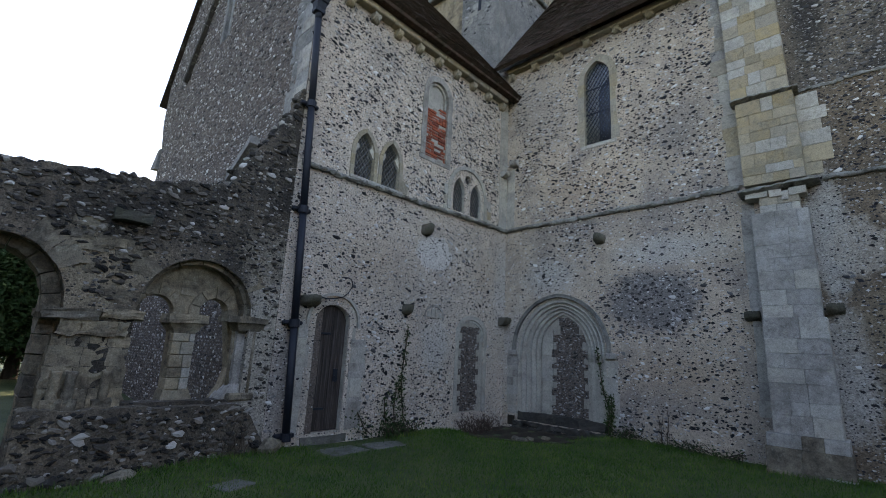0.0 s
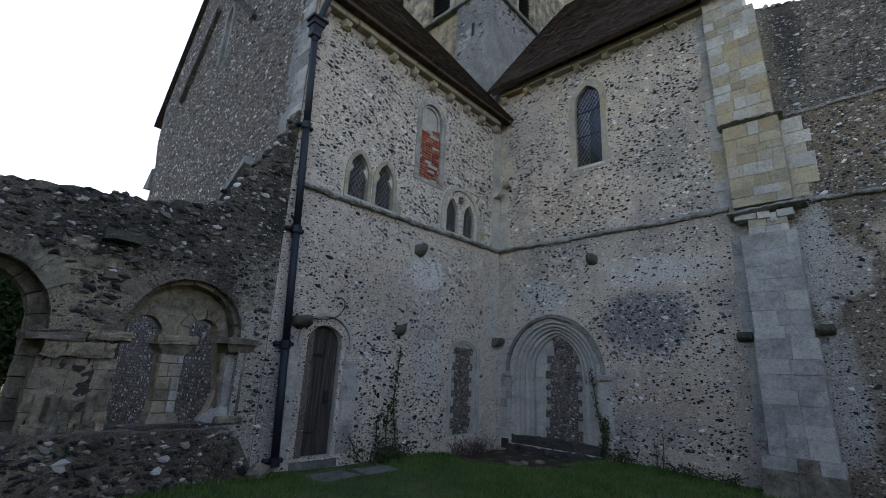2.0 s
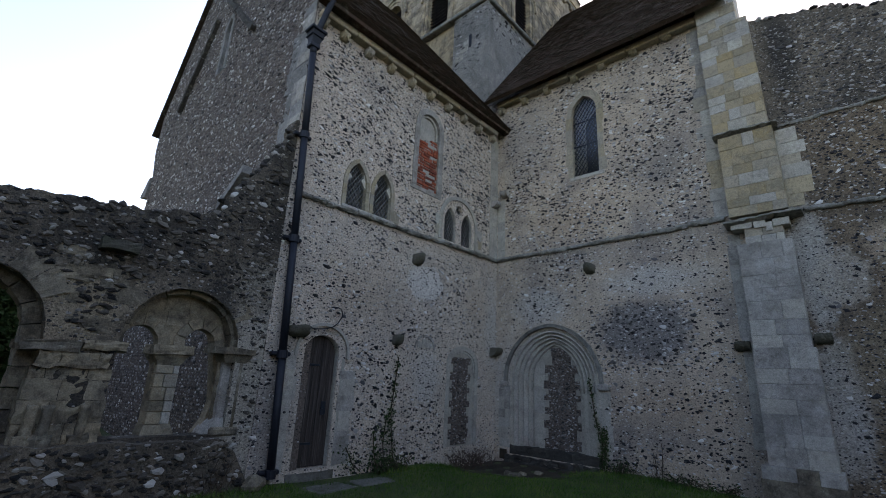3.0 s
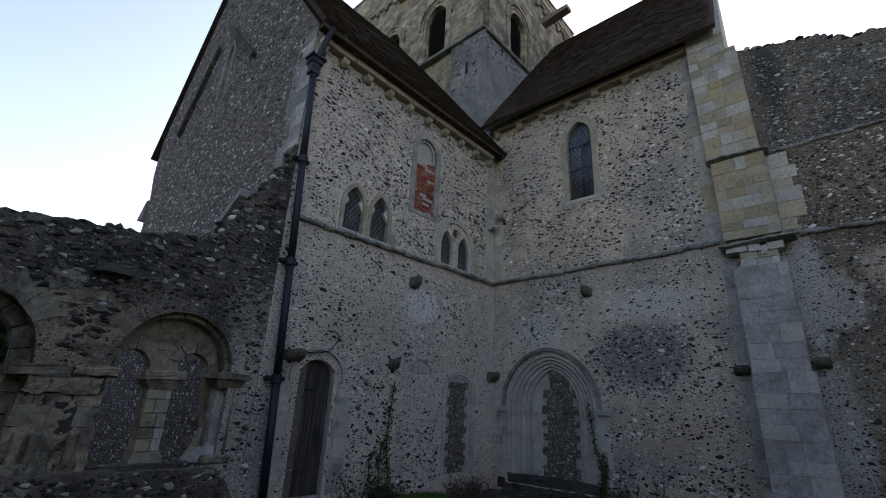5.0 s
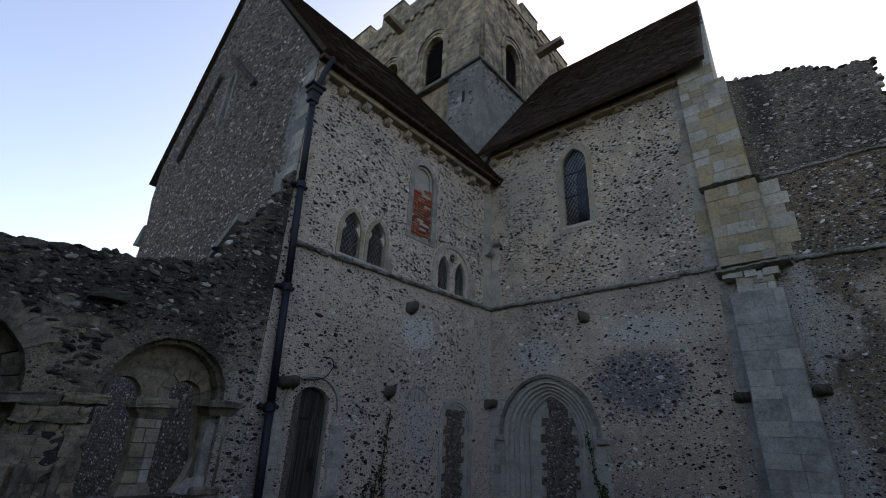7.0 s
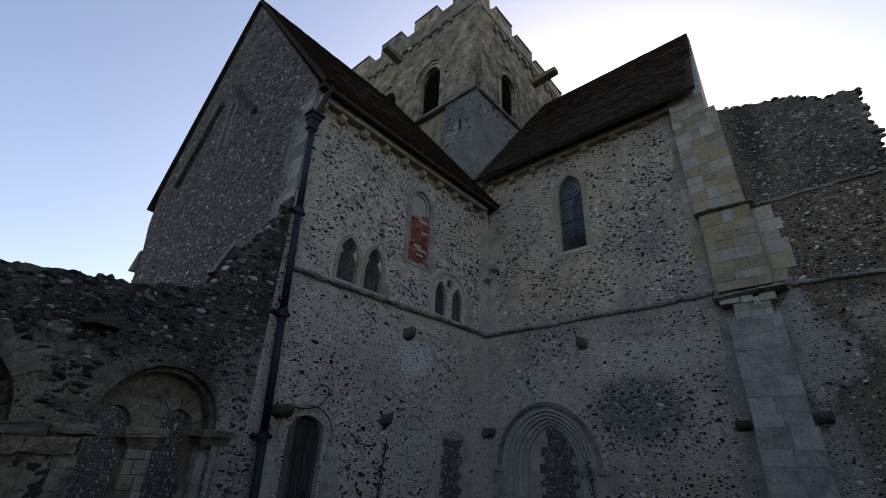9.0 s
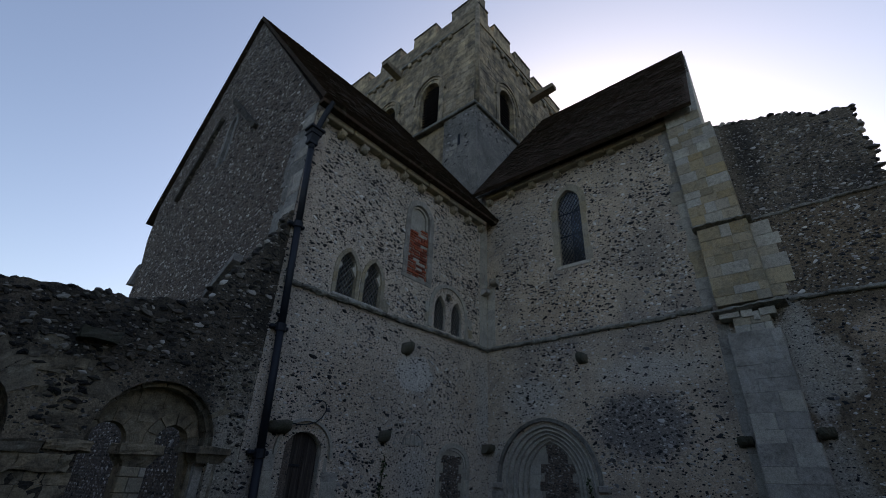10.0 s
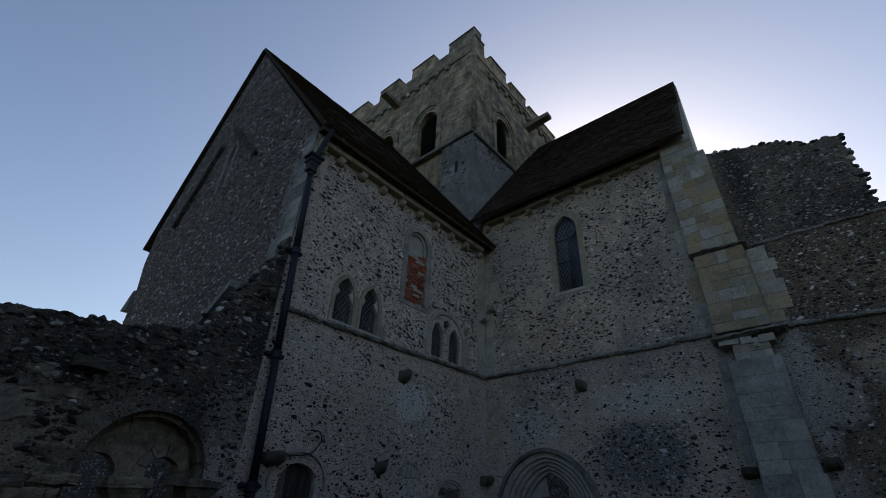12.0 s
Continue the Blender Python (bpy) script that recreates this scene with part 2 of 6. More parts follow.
M_BRICK = stone("red_brick", (0.40, 0.10, 0.05), (0.19, 0.058, 0.04), (0.15, 0.055, 0.04), 0.05, 0.9, 0.9, 0.5)
M_IRON = plain("black_cast_iron", (0.0085, 0.0115, 0.019), 0.6, 0.0, 0.4, 14)
M_IRON.node_tree.nodes["Principled BSDF"].inputs["Specular IOR Level"].default_value = 0.28
M_LEAD = plain("lead_came", (0.085, 0.088, 0.092), 0.6, 0.0)
M_EARTH = plain("bare_earth", (0.038, 0.029, 0.020), 0.95, 0, 0.6, 9, 0.8)
# near-black colour stands in for the darkness of unlit insides
M_DARK = plain("unlit_interior", (0.07, 0.065, 0.06), 0.9)


def wood_mat():
    m, nt, p, co = start("weathered_oak", 0.75)
    rnd = node(nt, "ShaderNodeObjectInfo").outputs["Random"]
    n = noise_tex(nt, stretch(nt, co, (30, 30, 1.3)), 1.0, 7, 0.65)
    col = ramp(nt, n, [(0.3, (0.014, 0.011, 0.010)), (0.5, (0.04, 0.032, 0.028)), (0.7, (0.10, 0.085, 0.078))])
    col = mixc(nt, 0.4, col, ramp(nt, rnd, [(0, grey(0.6)), (1, grey(1.15))]), "MULTIPLY")
    link(nt, col, p.inputs["Base Color"])
    bump(nt, p, n, 0.6, 0.006)
    return m


def grass_mat(name, a, b):
    m, nt, p, co = start(name, 0.75)
    n = noise_tex(nt, co, 1.4, 6, 0.7)
    f = noise_tex(nt, co, 25, 4, 0.7)
    col = mixc(nt, ramp(nt, n, [(0.38, grey(0)), (0.62, grey(1))]), a, b)
    col = mixc(nt, 0.6, col, ramp(nt, f, [(0.3, grey(0.4)), (0.7, grey(1.1))]), "MULTIPLY")
    link(nt, col, p.inputs["Base Color"])
    bump(nt, p, f, 0.8, 0.03)
    return m


def blade_mat(name, stops):
    m, nt, p, co = start(name, 0.8)
    p.inputs["Specular IOR Level"].default_value = 0.12
    rnd = node(nt, "ShaderNodeNewGeometry").outputs["Random Per Island"]
    drift = noise_tex(nt, co, 1.2, 4, 0.6)
    link(nt, ramp(nt, math_node(nt, "ADD", math_node(nt, "MULTIPLY", rnd, 0.6), math_node(nt, "MULTIPLY", math_node(nt, "SUBTRACT", drift, 0.3), 0.9)), stops), p.inputs["Base Color"])
    return m


def glass_mat(name, ior, rough):
    m, nt, p, co = start(name, rough)
    p.inputs["Base Color"].default_value = (0.75, 0.8, 0.82, 1)
    p.inputs["Transmission Weight"].default_value = 1.0
    p.inputs["IOR"].default_value = ior
    bump(nt, p, noise_tex(nt, co, 9, 2, 0.5), 0.25, 0.01)
    return m


M_WOOD, M_GLASS, M_GLASSDULL = wood_mat(), glass_mat("old_leaded_glass", 1.5, 0.05), glass_mat("grimy_leaded_glass", 1.16, 0.15)
M_GROUND = grass_mat("lawn_soil", (0.028, 0.050, 0.016), (0.07, 0.085, 0.030))
M_BLADE = blade_mat("grass_blade", [(0.0, (0.012, 0.038, 0.007)), (0.35, (0.03, 0.08, 0.012)), (0.6, (0.065, 0.125, 0.022)), (0.82, (0.125, 0.16, 0.04)), (1.0, (0.21, 0.18, 0.075))])
M_LEAF = blade_mat("evergreen_leaf", [(0.0, (0.012, 0.026, 0.009)), (0.6, (0.03, 0.055, 0.018)), (1.0, (0.06, 0.085, 0.03))])
M_TWIG = plain("bark_twig", (0.06, 0.045, 0.032), 0.9)

# ---- geometry helpers ----
WORLD_OF = {}


def finish(ob, parent):
    if parent is not None:
        ob.parent = parent
        ob.matrix_parent_inverse = WORLD_OF.get(parent.name, Matrix()).inverted()
    return ob


def empty(name, at=(0, 0, 0)):
    ob = new(name)
    ob.empty_display_size = 0.2
    ob.matrix_basis = Matrix.Translation(at)
    WORLD_OF[ob.name] = ob.matrix_basis.copy()
    return ob


def raw(name, verts, faces, material, parent=None, label="", smooth=False):
    me = bpy.data.meshes.new(name)
    me.from_pydata([tuple(v) for v in verts], [], faces)
    me.materials.append(material)
    if smooth:
        me.shade_smooth()
    ob = finish(new(name, me), parent)
    return tagged(ob, label) if label else ob


def part(name, bm, material, parent=None, label="", smooth=False):
    bmesh.ops.recalc_face_normals(bm, faces=bm.faces)
    me = bpy.data.meshes.new(name)
    bm.to_mesh(me)
    bm.free()
    me.materials.append(material)
    if smooth:
        me.shade_smooth()
    ob = finish(new(name, me), parent)
    return tagged(ob, label) if label else ob


class Plane:
    """A wall's face: u along it, v up, n out of it."""
    def __init__(self, origin, u, n):
        self.o, self.u, self.v, self.n = Vector(origin), Vector(u), Vector((0, 0, 1)), Vector(n)

    def at(self, u, v, n=0.0):
        return self.o + self.u * u + self.v * v + self.n * n

    def matrix(self, u, v, n=0.0, size=(1, 1, 1), turn=0.0):
        m = Matrix((self.u, self.v, self.n)).transposed().to_4x4()
        return Matrix.Translation(self.at(u, v, n)) @ m @ Matrix.Rotation(turn, 4, "Z") @ Matrix.Diagonal((*size, 1))

    def many(self, pts):
        return np.array(self.o) + pts[:, :1] * np.array(self.u) + pts[:, 1:2] * np.array(self.v) + pts[:, 2:3] * np.array(self.n)


WA = Plane((0, 0, 0), (0, 1, 0), (1, 0, 0))
WB = Plane((0, 0, 0), (1, 0, 0), (0, -1, 0))
WG = Plane((0, -6.2, 0), (1, 0, 0), (0, -1, 0))
TL = Plane((0, 0.22, 0), (1, 0, 0), (0, -1, 0))
TR = Plane((-0.6, 0, 0), (0, 1, 0), (1, 0, 0))


def arch(u0, u1, z0, zs, za, pointed=False, n=12):
    """An arched outline, from the lower left round over the top to the lower right."""
    out, w, c = [(u0, z0)], u1 - u0, (u0 + u1) / 2
    for i in range(n + 1):
        k = i / n
        if pointed:
            # two arcs that meet at the top
            r = ((w / 2) ** 2 + (za - zs) ** 2) / w
            if k <= 0.5:
                top = math.atan2(za - zs, r - w / 2)
                a = 2 * k * top
                out.append((u0 + r - r * math.cos(a), zs + r * math.sin(a)))
            else:
                top = math.atan2(za - zs, r - w / 2)
                a = 2 * (1 - k) * top
                out.append((u1 - r + r * math.cos(a), zs + r * math.sin(a)))
        else:
            a = math.pi * (1 - k)
            out.append((c + w / 2 * math.cos(a), zs + (za - zs) * math.sin(a)))
    out.append((u1, z0))
    return out


def inside(loop, u, v):
    """Which of the points u, v lie inside the loop."""
    hit = np.zeros(len(u), bool)
    for (x0, y0), (x1, y1) in zip(loop, loop[1:] + loop[:1]):
        if y0 != y1:
            hit ^= ((y0 > v) != (y1 > v)) & (u < (x1 - x0) * (v - y0) / (y1 - y0) + x0)
    return hit


def prism(plane, outer, holes=(), front=0.0, depth=0.5):
    """A slab with its outline and openings, from n = front back to n = front - depth."""
    from mathutils.geometry import tessellate_polygon
    loops = [list(outer)] + [list(h) for h in holes]
    flat = [p for lp in loops for p in lp]
    tris = tessellate_polygon([[Vector((a, b, 0)) for a, b in lp] for lp in loops])
    bm = bmesh.new()
    f = [bm.verts.new(plane.at(a, b, front)) for a, b in flat]
    k = [bm.verts.new(plane.at(a, b, front - depth)) for a, b in flat]
    for t in tris:
        for side in (f, k):
            try:
                bm.faces.new([side[i] for i in t])
            except ValueError:
                pass
    at = 0
    for lp in loops:
        for i in range(len(lp)):
            j = (i + 1) % len(lp)
            try:
                bm.faces.new((f[at + i], f[at + j], k[at + j], k[at + i]))
            except ValueError:
                pass
        at += len(lp)
    return bm


def box_bm(bm, m, bevel=0.0, rng=None, wob=0.0):
    """Adds a box of one unit, centred, under the matrix m."""
    geo = bmesh.ops.create_cube(bm, size=1.0)
    vs = geo["verts"]
    if rng:
        for v in vs:
            v.co += Vector((rng.uniform(-wob, wob), rng.uniform(-wob, wob), rng.uniform(-wob, wob)))
    bmesh.ops.transform(bm, matrix=m, verts=vs)
    if bevel:
        bmesh.ops.bevel(bm, geom=[e for e in bm.edges if e.verts[0] in vs], offset=bevel, segments=1, affect="EDGES", profile=0.5)
    return bm


def hexa(corners, bm=None):
    """A block from its four front corners and four back corners."""
    bm = bm or bmesh.new()
    v = [bm.verts.new(c) for c in corners]
    for f in ((0, 1, 2, 3), (7, 6, 5, 4), (0, 4, 5, 1), (1, 5, 6, 2), (2, 6, 7, 3), (3, 7, 4, 0)):
        bm.faces.new([v[i] for i in f])
    return bm


def block(plane, u0, u1, v0, v1, n0, n1, bevel=0.012):
    """A dressed stone between those bounds, with its arrises taken off."""
    bm = hexa([plane.at(u0, v0, n1), plane.at(u1, v0, n1), plane.at(u1, v1, n1), plane.at(u0, v1, n1),
               plane.at(u0, v0, n0), plane.at(u1, v0, n0), plane.at(u1, v1, n0), plane.at(u0, v1, n0)])
    if bevel:
        bmesh.ops.bevel(bm, geom=list(bm.edges), offset=bevel, segments=1, affect="EDGES", profile=0.5)
    return bm


def sweep(path, ring, closed=False):
    """A bar along the points of path, whose section is a list of (side, out) taken in a frame given with every point."""
    bm = bmesh.new()
    rows = [[bm.verts.new(p + a * s + b * o) for s, o in ring] for p, a, b in path]
    n = len(ring)
    for r0, r1 in zip(rows, rows[1:]):
        for i in range(n):
            bm.faces.new((r0[i], r0[(i + 1) % n], r1[(i + 1) % n], r1[i]))
    if closed:
        for i in range(n):
            bm.faces.new((rows[-1][i], rows[-1][(i + 1) % n], rows[0][(i + 1) % n], rows[0][i]))
    else:
        bm.faces.new(rows[0][::-1]), bm.faces.new(rows[-1])
    return bm


def tube(points, radius, sides=8):
    """A round bar through points."""
    pts = [Vector(p) for p in points]
    ring = [(radius * math.cos(2 * math.pi * i / sides), radius * math.sin(2 * math.pi * i / sides)) for i in range(sides)]
    path = []
    for i, p in enumerate(pts):
        d = (pts[min(i + 1, len(pts) - 1)] - pts[max(i - 1, 0)]).normalized()
        a = d.cross(Vector((0.3, 0.2, 0.93)) if abs(d.z) < 0.9 else Vector((1, 0, 0))).normalized()
        path.append((p, a, d.cross(a)))
    return sweep(path, ring)


def arch_bar(plane, line, width, n0, n1):
    """A flat moulding that follows the line on a wall, width outwards from it, from n0 to n1."""
    bm = bmesh.new()
    rows = []
    for i, (u, v) in enumerate(line):
        a, b = line[max(i - 1, 0)], line[min(i + 1, len(line) - 1)]
        d = Vector((b[0] - a[0], b[1] - a[1])).normalized()
        ou, ov = u - d.y * width, v + d.x * width
        rows.append([bm.verts.new(plane.at(*c)) for c in ((u, v, n0), (u, v, n1), (ou, ov, n1), (ou, ov, n0))])
    for r0, r1 in zip(rows, rows[1:]):
        for i in range(4):
            bm.faces.new((r0[i], r0[(i + 1) % 4], r1[(i + 1) % 4], r1[i]))
    bm.faces.new(rows[0][::-1]), bm.faces.new(rows[-1])
    return bm


DOMES = []
for _seed in range(6):
    _r = np.random.RandomState(_seed)
    _a = np.arange(7) * 2 * np.pi / 7 + _r.uniform(-0.3, 0.3, 7)
    _q = _r.uniform(0.5, 1.2, 7)
    _base = np.stack([np.cos(_a) * _q, np.sin(_a) * _q, np.full(7, -0.4)], 1)
    _top = np.stack([np.cos(_a) * _q * 0.82, np.sin(_a) * _q * 0.82, _r.uniform(0.35, 1.0, 7)], 1)
    DOMES.append(np.concatenate([_base, _top, [[_r.uniform(-0.2, 0.2), _r.uniform(-0.2, 0.2), 1.05]]]))
DOME_FACES = [(i, (i + 1) % 7, 7 + (i + 1) % 7, 7 + i) for i in range(7)] + [(7 + i, 7 + (i + 1) % 7, 14) for i in range(7)]
DOME_MESH = {}


def scatter(plane, box, pitch, share, keep, size, seed, coursed=0.3):
    """Places for flints: a jittered grid over the box, thinned by share(u, v) and kept where keep(u, v) holds.
    Gives rows of u, v, half width, half height, turn, stand-out, shape."""
    r = np.random.RandomState(seed)
    u0, u1, v0, v1 = box
    pu, pv = pitch
    gu, gv = np.meshgrid(np.arange(u0, u1, pu), np.arange(v0, v1, pv))
    gu = gu + (np.arange(gu.shape[0]) % 2)[:, None] * pu / 2
    u = (gu + r.uniform(-0.42, 0.42, gu.shape) * pu).ravel()
    v = (gv + r.uniform(-1, 1, gv.shape) * pv * coursed).ravel()
    ok = (r.rand(len(u)) < share(u, v)) & keep(u, v)
    u, v = u[ok], v[ok]
    n = len(u)
    s = size * np.clip(np.exp(r.normal(0, 0.38, n)), 0.5, 1.9)
    return np.stack([u, v, s * r.uniform(0.9, 1.5, n), s * r.uniform(0.5, 0.85, n), r.normal(0, 0.3, n), s * r.uniform(0.18, 0.42, n), r.randint(0, 6, n)], 1)


def flints(plane, rows, material, parent, front=0.0, pieces=200, near=None, name="flint"):
    """Flints bedded in a wall: the nearest ones singly, the others as one mass."""
    if near is None:
        near = (rows[:, 0].mean(), rows[:, 1].min())
    d = np.hypot(rows[:, 0] - near[0], rows[:, 1] - near[1])
    order = np.argsort(d)
    for i in order[:pieces]:
        u, v, a, b, turn, h, k = rows[i]
        key = (int(k), material.name)
        if key not in DOME_MESH:
            me = bpy.data.meshes.new(name)
            me.from_pydata([tuple(p) for p in DOMES[int(k)]], [], DOME_FACES)
            me.materials.append(material)
            DOME_MESH[key] = me
        ob = finish(new(name, DOME_MESH[key]), parent)
        ob.matrix_basis = plane.matrix(u, v, front, (a, b, h), turn)
    rest = rows[order[pieces:]]
    if not len(rest):
        return
    shapes = np.stack(DOMES)[rest[:, 6].astype(int)]
    x, y = shapes[:, :, 0] * rest[:, 2:3], shapes[:, :, 1] * rest[:, 3:4]
    c, s = np.cos(rest[:, 4:5]), np.sin(rest[:, 4:5])
    pts = np.stack([x * c - y * s + rest[:, 0:1], x * s + y * c + rest[:, 1:2], shapes[:, :, 2] * rest[:, 5:6] + front], 2).reshape(-1, 3)
    verts = plane.many(pts)
    base = (np.arange(len(rest)) * 15)[:, None]
    quads = (base[:, :, None] + np.array(DOME_FACES[:7])[None]).reshape(-1, 4)
    tris = (base[:, :, None] + np.array(DOME_FACES[7:])[None]).reshape(-1, 3)
    ob = raw("flint_mass", verts.tolist(), quads.tolist() + tris.tolist(), material, parent)
    tagged(ob, "small flint nodules bedded in the mortar of the wall", kind="stuff")
    return ob


# ---- the ground ----
def ground_z(x, y):
    """The lawn: gently uneven, with a sunken earth pit in the corner of the two walls."""
    z = 0.03 + 0.05 * np.sin(0.9 * x + 0.4) * np.cos(0.7 * y) + 0.02 * np.sin(2.3 * x + 1.7 * y)
    z = z + 0.09 * np.exp(-((x - 4.2) ** 2 / 3 + y ** 2 / 0.6))
    z = z - 0.16 * np.exp(-(((x - 0.7) / 1.7) ** 4 + ((y + 0.6) / 1.4) ** 4))
    z = z - 0.12 * np.exp(-((x / 1.2) ** 2 + ((y + 8.6) / 1.2) ** 2))
    return z


def axis(lo, hi, fine_lo, fine_hi, step):
    mid = np.arange(fine_lo, fine_hi, step)
    low = fine_lo - np.geomspace(step, fine_lo - lo, 16)[::-1]
    high = fine_hi + np.geomspace(step, hi - fine_hi, 16)
    return np.concatenate([low, mid, high])


def lay_ground():
    xs, ys = axis(-900, 900, -12, 12, 0.2), axis(-900, 900, -14, 2, 0.2)
    gx, gy = np.meshgrid(xs, ys)
    gz = ground_z(gx, gy)
    w = len(xs)
    faces = [(j * w + i, j * w + i + 1, (j + 1) * w + i + 1, (j + 1) * w + i) for j in range(len(ys) - 1) for i in range(w - 1)]
    ob = raw("ground", np.stack([gx, gy, gz], 2).reshape(-1, 3).tolist(), faces, M_GROUND, smooth=True)
    return tagged(ob, "mown green lawn running up to the church walls", "lawn", kind="structure")


lay_ground()

# ---- openings ----
DOOR = arch(-5.48, -4.78, 0.18, 2.03, 2.33)
WIN1L = arch(-5.04, -4.56, 4.86, 5.38, 5.82, True)
WIN1R = arch(-4.36, -3.89, 4.86, 5.40, 5.84, True)
WIN2L = arch(-2.17, -1.75, 4.92, 5.40, 5.80, True)
WIN2R = arch(-1.54, -1.11, 4.92, 5.40, 5.79, True)
WIN2EYE = [(-1.645 + 0.13 * math.cos(a * math.pi / 4), 5.80 + 0.13 * math.sin(a * math.pi / 4)) for a in range(8)]
NICHE = arch(-3.19, -2.50, 5.95, 7.55, 7.93)
BLOCKED = arch(-1.76, -0.84, 0.30, 2.06, 2.38)
WINB = arch(2.31, 2.98, 6.70, 8.45, 8.92, True)
DOORB = arch(0.42, 2.70, 0.12, 1.77, 2.98, True)
SLIT = arch(-5.2, -4.84, 9.6, 11.1, 11.45, True)


def ragged(points, step, amp, seed):
    """Points put in along a line, each pushed off it at random."""
    r = random.Random(seed)
    out = []
    for (a, b), (c, d) in zip(points, points[1:]):
        n = max(1, int(math.hypot(c - a, d - b) / step))
        for i in range(n):
            k = i / n
            out.append((a + (c - a) * k + r.uniform(-amp, amp), b + (d - b) * k + r.uniform(-amp, amp)))
    return out + [points[-1]]


# ---- walls ----
wall_a = part("wall_transept", prism(WA, [(-6.19, -0.6), (0.0, -0.6), (0.0, 8.9), (-6.19, 8.9)],
                                     [DOOR, WIN1L, WIN1R, WIN2L, WIN2R, WIN2EYE, NICHE, BLOCKED], 0, 0.85), M_A)
tagged(wall_a, "pale lime-mortared flint wall of the transept with a string course", "wall", kind="structure")
wall_b = part("wall_nave", prism(WB, [(-0.85, -0.8), (6.0, -0.8), (6.0, 9.85), (-0.85, 9.85)], [WINB, DOORB], 0, 0.85), M_B)
tagged(wall_b, "mortared flint wall of the nave in patchy grey and beige", "wall", kind="structure")
wall_g = part("wall_gable", prism(WG, [(-9.4, -0.6), (-0.01, -0.6), (-0.01, 9.0), (-5.43, 16.24), (-9.86, 10.0), (-9.86, 8.7), (-9.42, 7.6)], [SLIT], 0, 0.85), M_G)
tagged(wall_g, "tall gable wall of grey coursed flint cobbles", "gable wall", kind="structure")
wall_e = part("wall_transept_east", prism(Plane((-10.27, 0, 0), (0, 1, 0), (-1, 0, 0)), [(-5.34, -0.6), (11.2, -0.6), (11.2, 9.3), (-5.34, 9.3)], (), 0, 0.8), M_G)
tagged(wall_e, "plain flint wall closing the transept", "wall", kind="structure")
wall_s = part("wall_nave_far", prism(Plane((0, 11.2, 0), (1, 0, 0), (0, 1, 0)), [(-9.46, -0.6), (5.25, -0.6), (5.25, 9.85), (-9.46, 9.85)], (), 0, 0.8), M_B)
tagged(wall_s, "plain flint wall closing the nave", "wall", kind="structure")


def nave_end():
    """The end wall under the nave roof; it stands a little askew."""
    prof = [(0.87, -0.6), (11.2, -0.6), (11.2, 9.5), (5.5, 17.2), (0.0, 9.7), (0.0, 9.0), (0.87, 9.0)]
    bm = bmesh.new()
    f = [bm.verts.new((6.10 - 0.075 * y, y, z)) for y, z in prof]
    k = [bm.verts.new((5.45 - 0.075 * y, y, z)) for y, z in prof]
    bm.faces.new(f), bm.faces.new(k[::-1])
    for i in range(len(prof)):
        j = (i + 1) % len(prof)
        bm.faces.new((f[i], k[i], k[j], f[j]))
    return tagged(part("wall_nave_end", bm, M_STONE), "pale plastered end wall under the nave roof", "wall", kind="structure")


nave_end()
RUIN_TOP = ragged([(14.0, 6.95), (11.0, 6.8), (9.2, 6.72), (8.56, 6.72)], 0.14, 0.03, 3) + ragged([(8.52, 6.9), (8.5, 8.44), (8.3, 8.48), (7.95, 8.53), (7.55, 8.80), (7.2, 8.93), (6.8, 9.02), (6.45, 9.12)], 0.12, 0.035, 4)
wall_n = part("wall_nave_ruin", prism(WB, [(6.0, -0.6), (14.0, -0.6)] + [(14.0, 6.62), (6.0, 6.62)], (), 0, 0.9), M_N)
tagged(wall_n, "ruined nave wall of brown-mortared flint beside the buttress", "ruined wall", kind="structure")
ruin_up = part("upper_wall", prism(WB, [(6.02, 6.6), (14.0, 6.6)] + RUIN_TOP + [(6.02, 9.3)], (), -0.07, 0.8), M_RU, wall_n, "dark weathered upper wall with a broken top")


def slab(corners, thick, name, material, label):
    """A roof slope from its four corners, laid on outside."""
    c = [Vector(p) for p in corners]
    n = (c[1] - c[0]).cross(c[3] - c[0]).normalized()
    if n.z < 0:
        n = -n
    ob = part(name, hexa([p + n * thick for p in c] + c), material)
    return tagged(ob, label, "roof", kind="structure"), n


ROOF_A = [(0.36, -6.32, 8.72), (0.36, 0.02, 8.68), (-5.43, 0.4, 16.34), (-5.43, -6.32, 16.34)]
ROOF_B = [(-0.2, -0.42, 9.60), (6.05, -0.42, 9.60), (5.65, 5.5, 17.36), (-0.7, 5.5, 17.36)]
roof_a, na = slab(ROOF_A, 0.10, "roof_transept", M_TILE, "steep transept roof of dark brown clay tiles")
roof_b, nb = slab(ROOF_B, 0.10, "roof_nave", M_TILE, "steep nave roof of dark brown clay tiles")
slab([(-10.33, 0.4, 9.44), (-10.33, -6.32, 9.44), (-5.43, -6.32, 16.34), (-5.43, 0.4, 16.34)], 0.10, "roof_transept_east", M_TILE, "far slope of the tiled transept roof")
slab([(5.2, 11.6, 9.6), (-0.7, 11.6, 9.6), (-0.7, 5.5, 17.36), (5.65, 5.5, 17.36)], 0.10, "roof_nave_far", M_TILE, "far slope of the tiled nave roof")


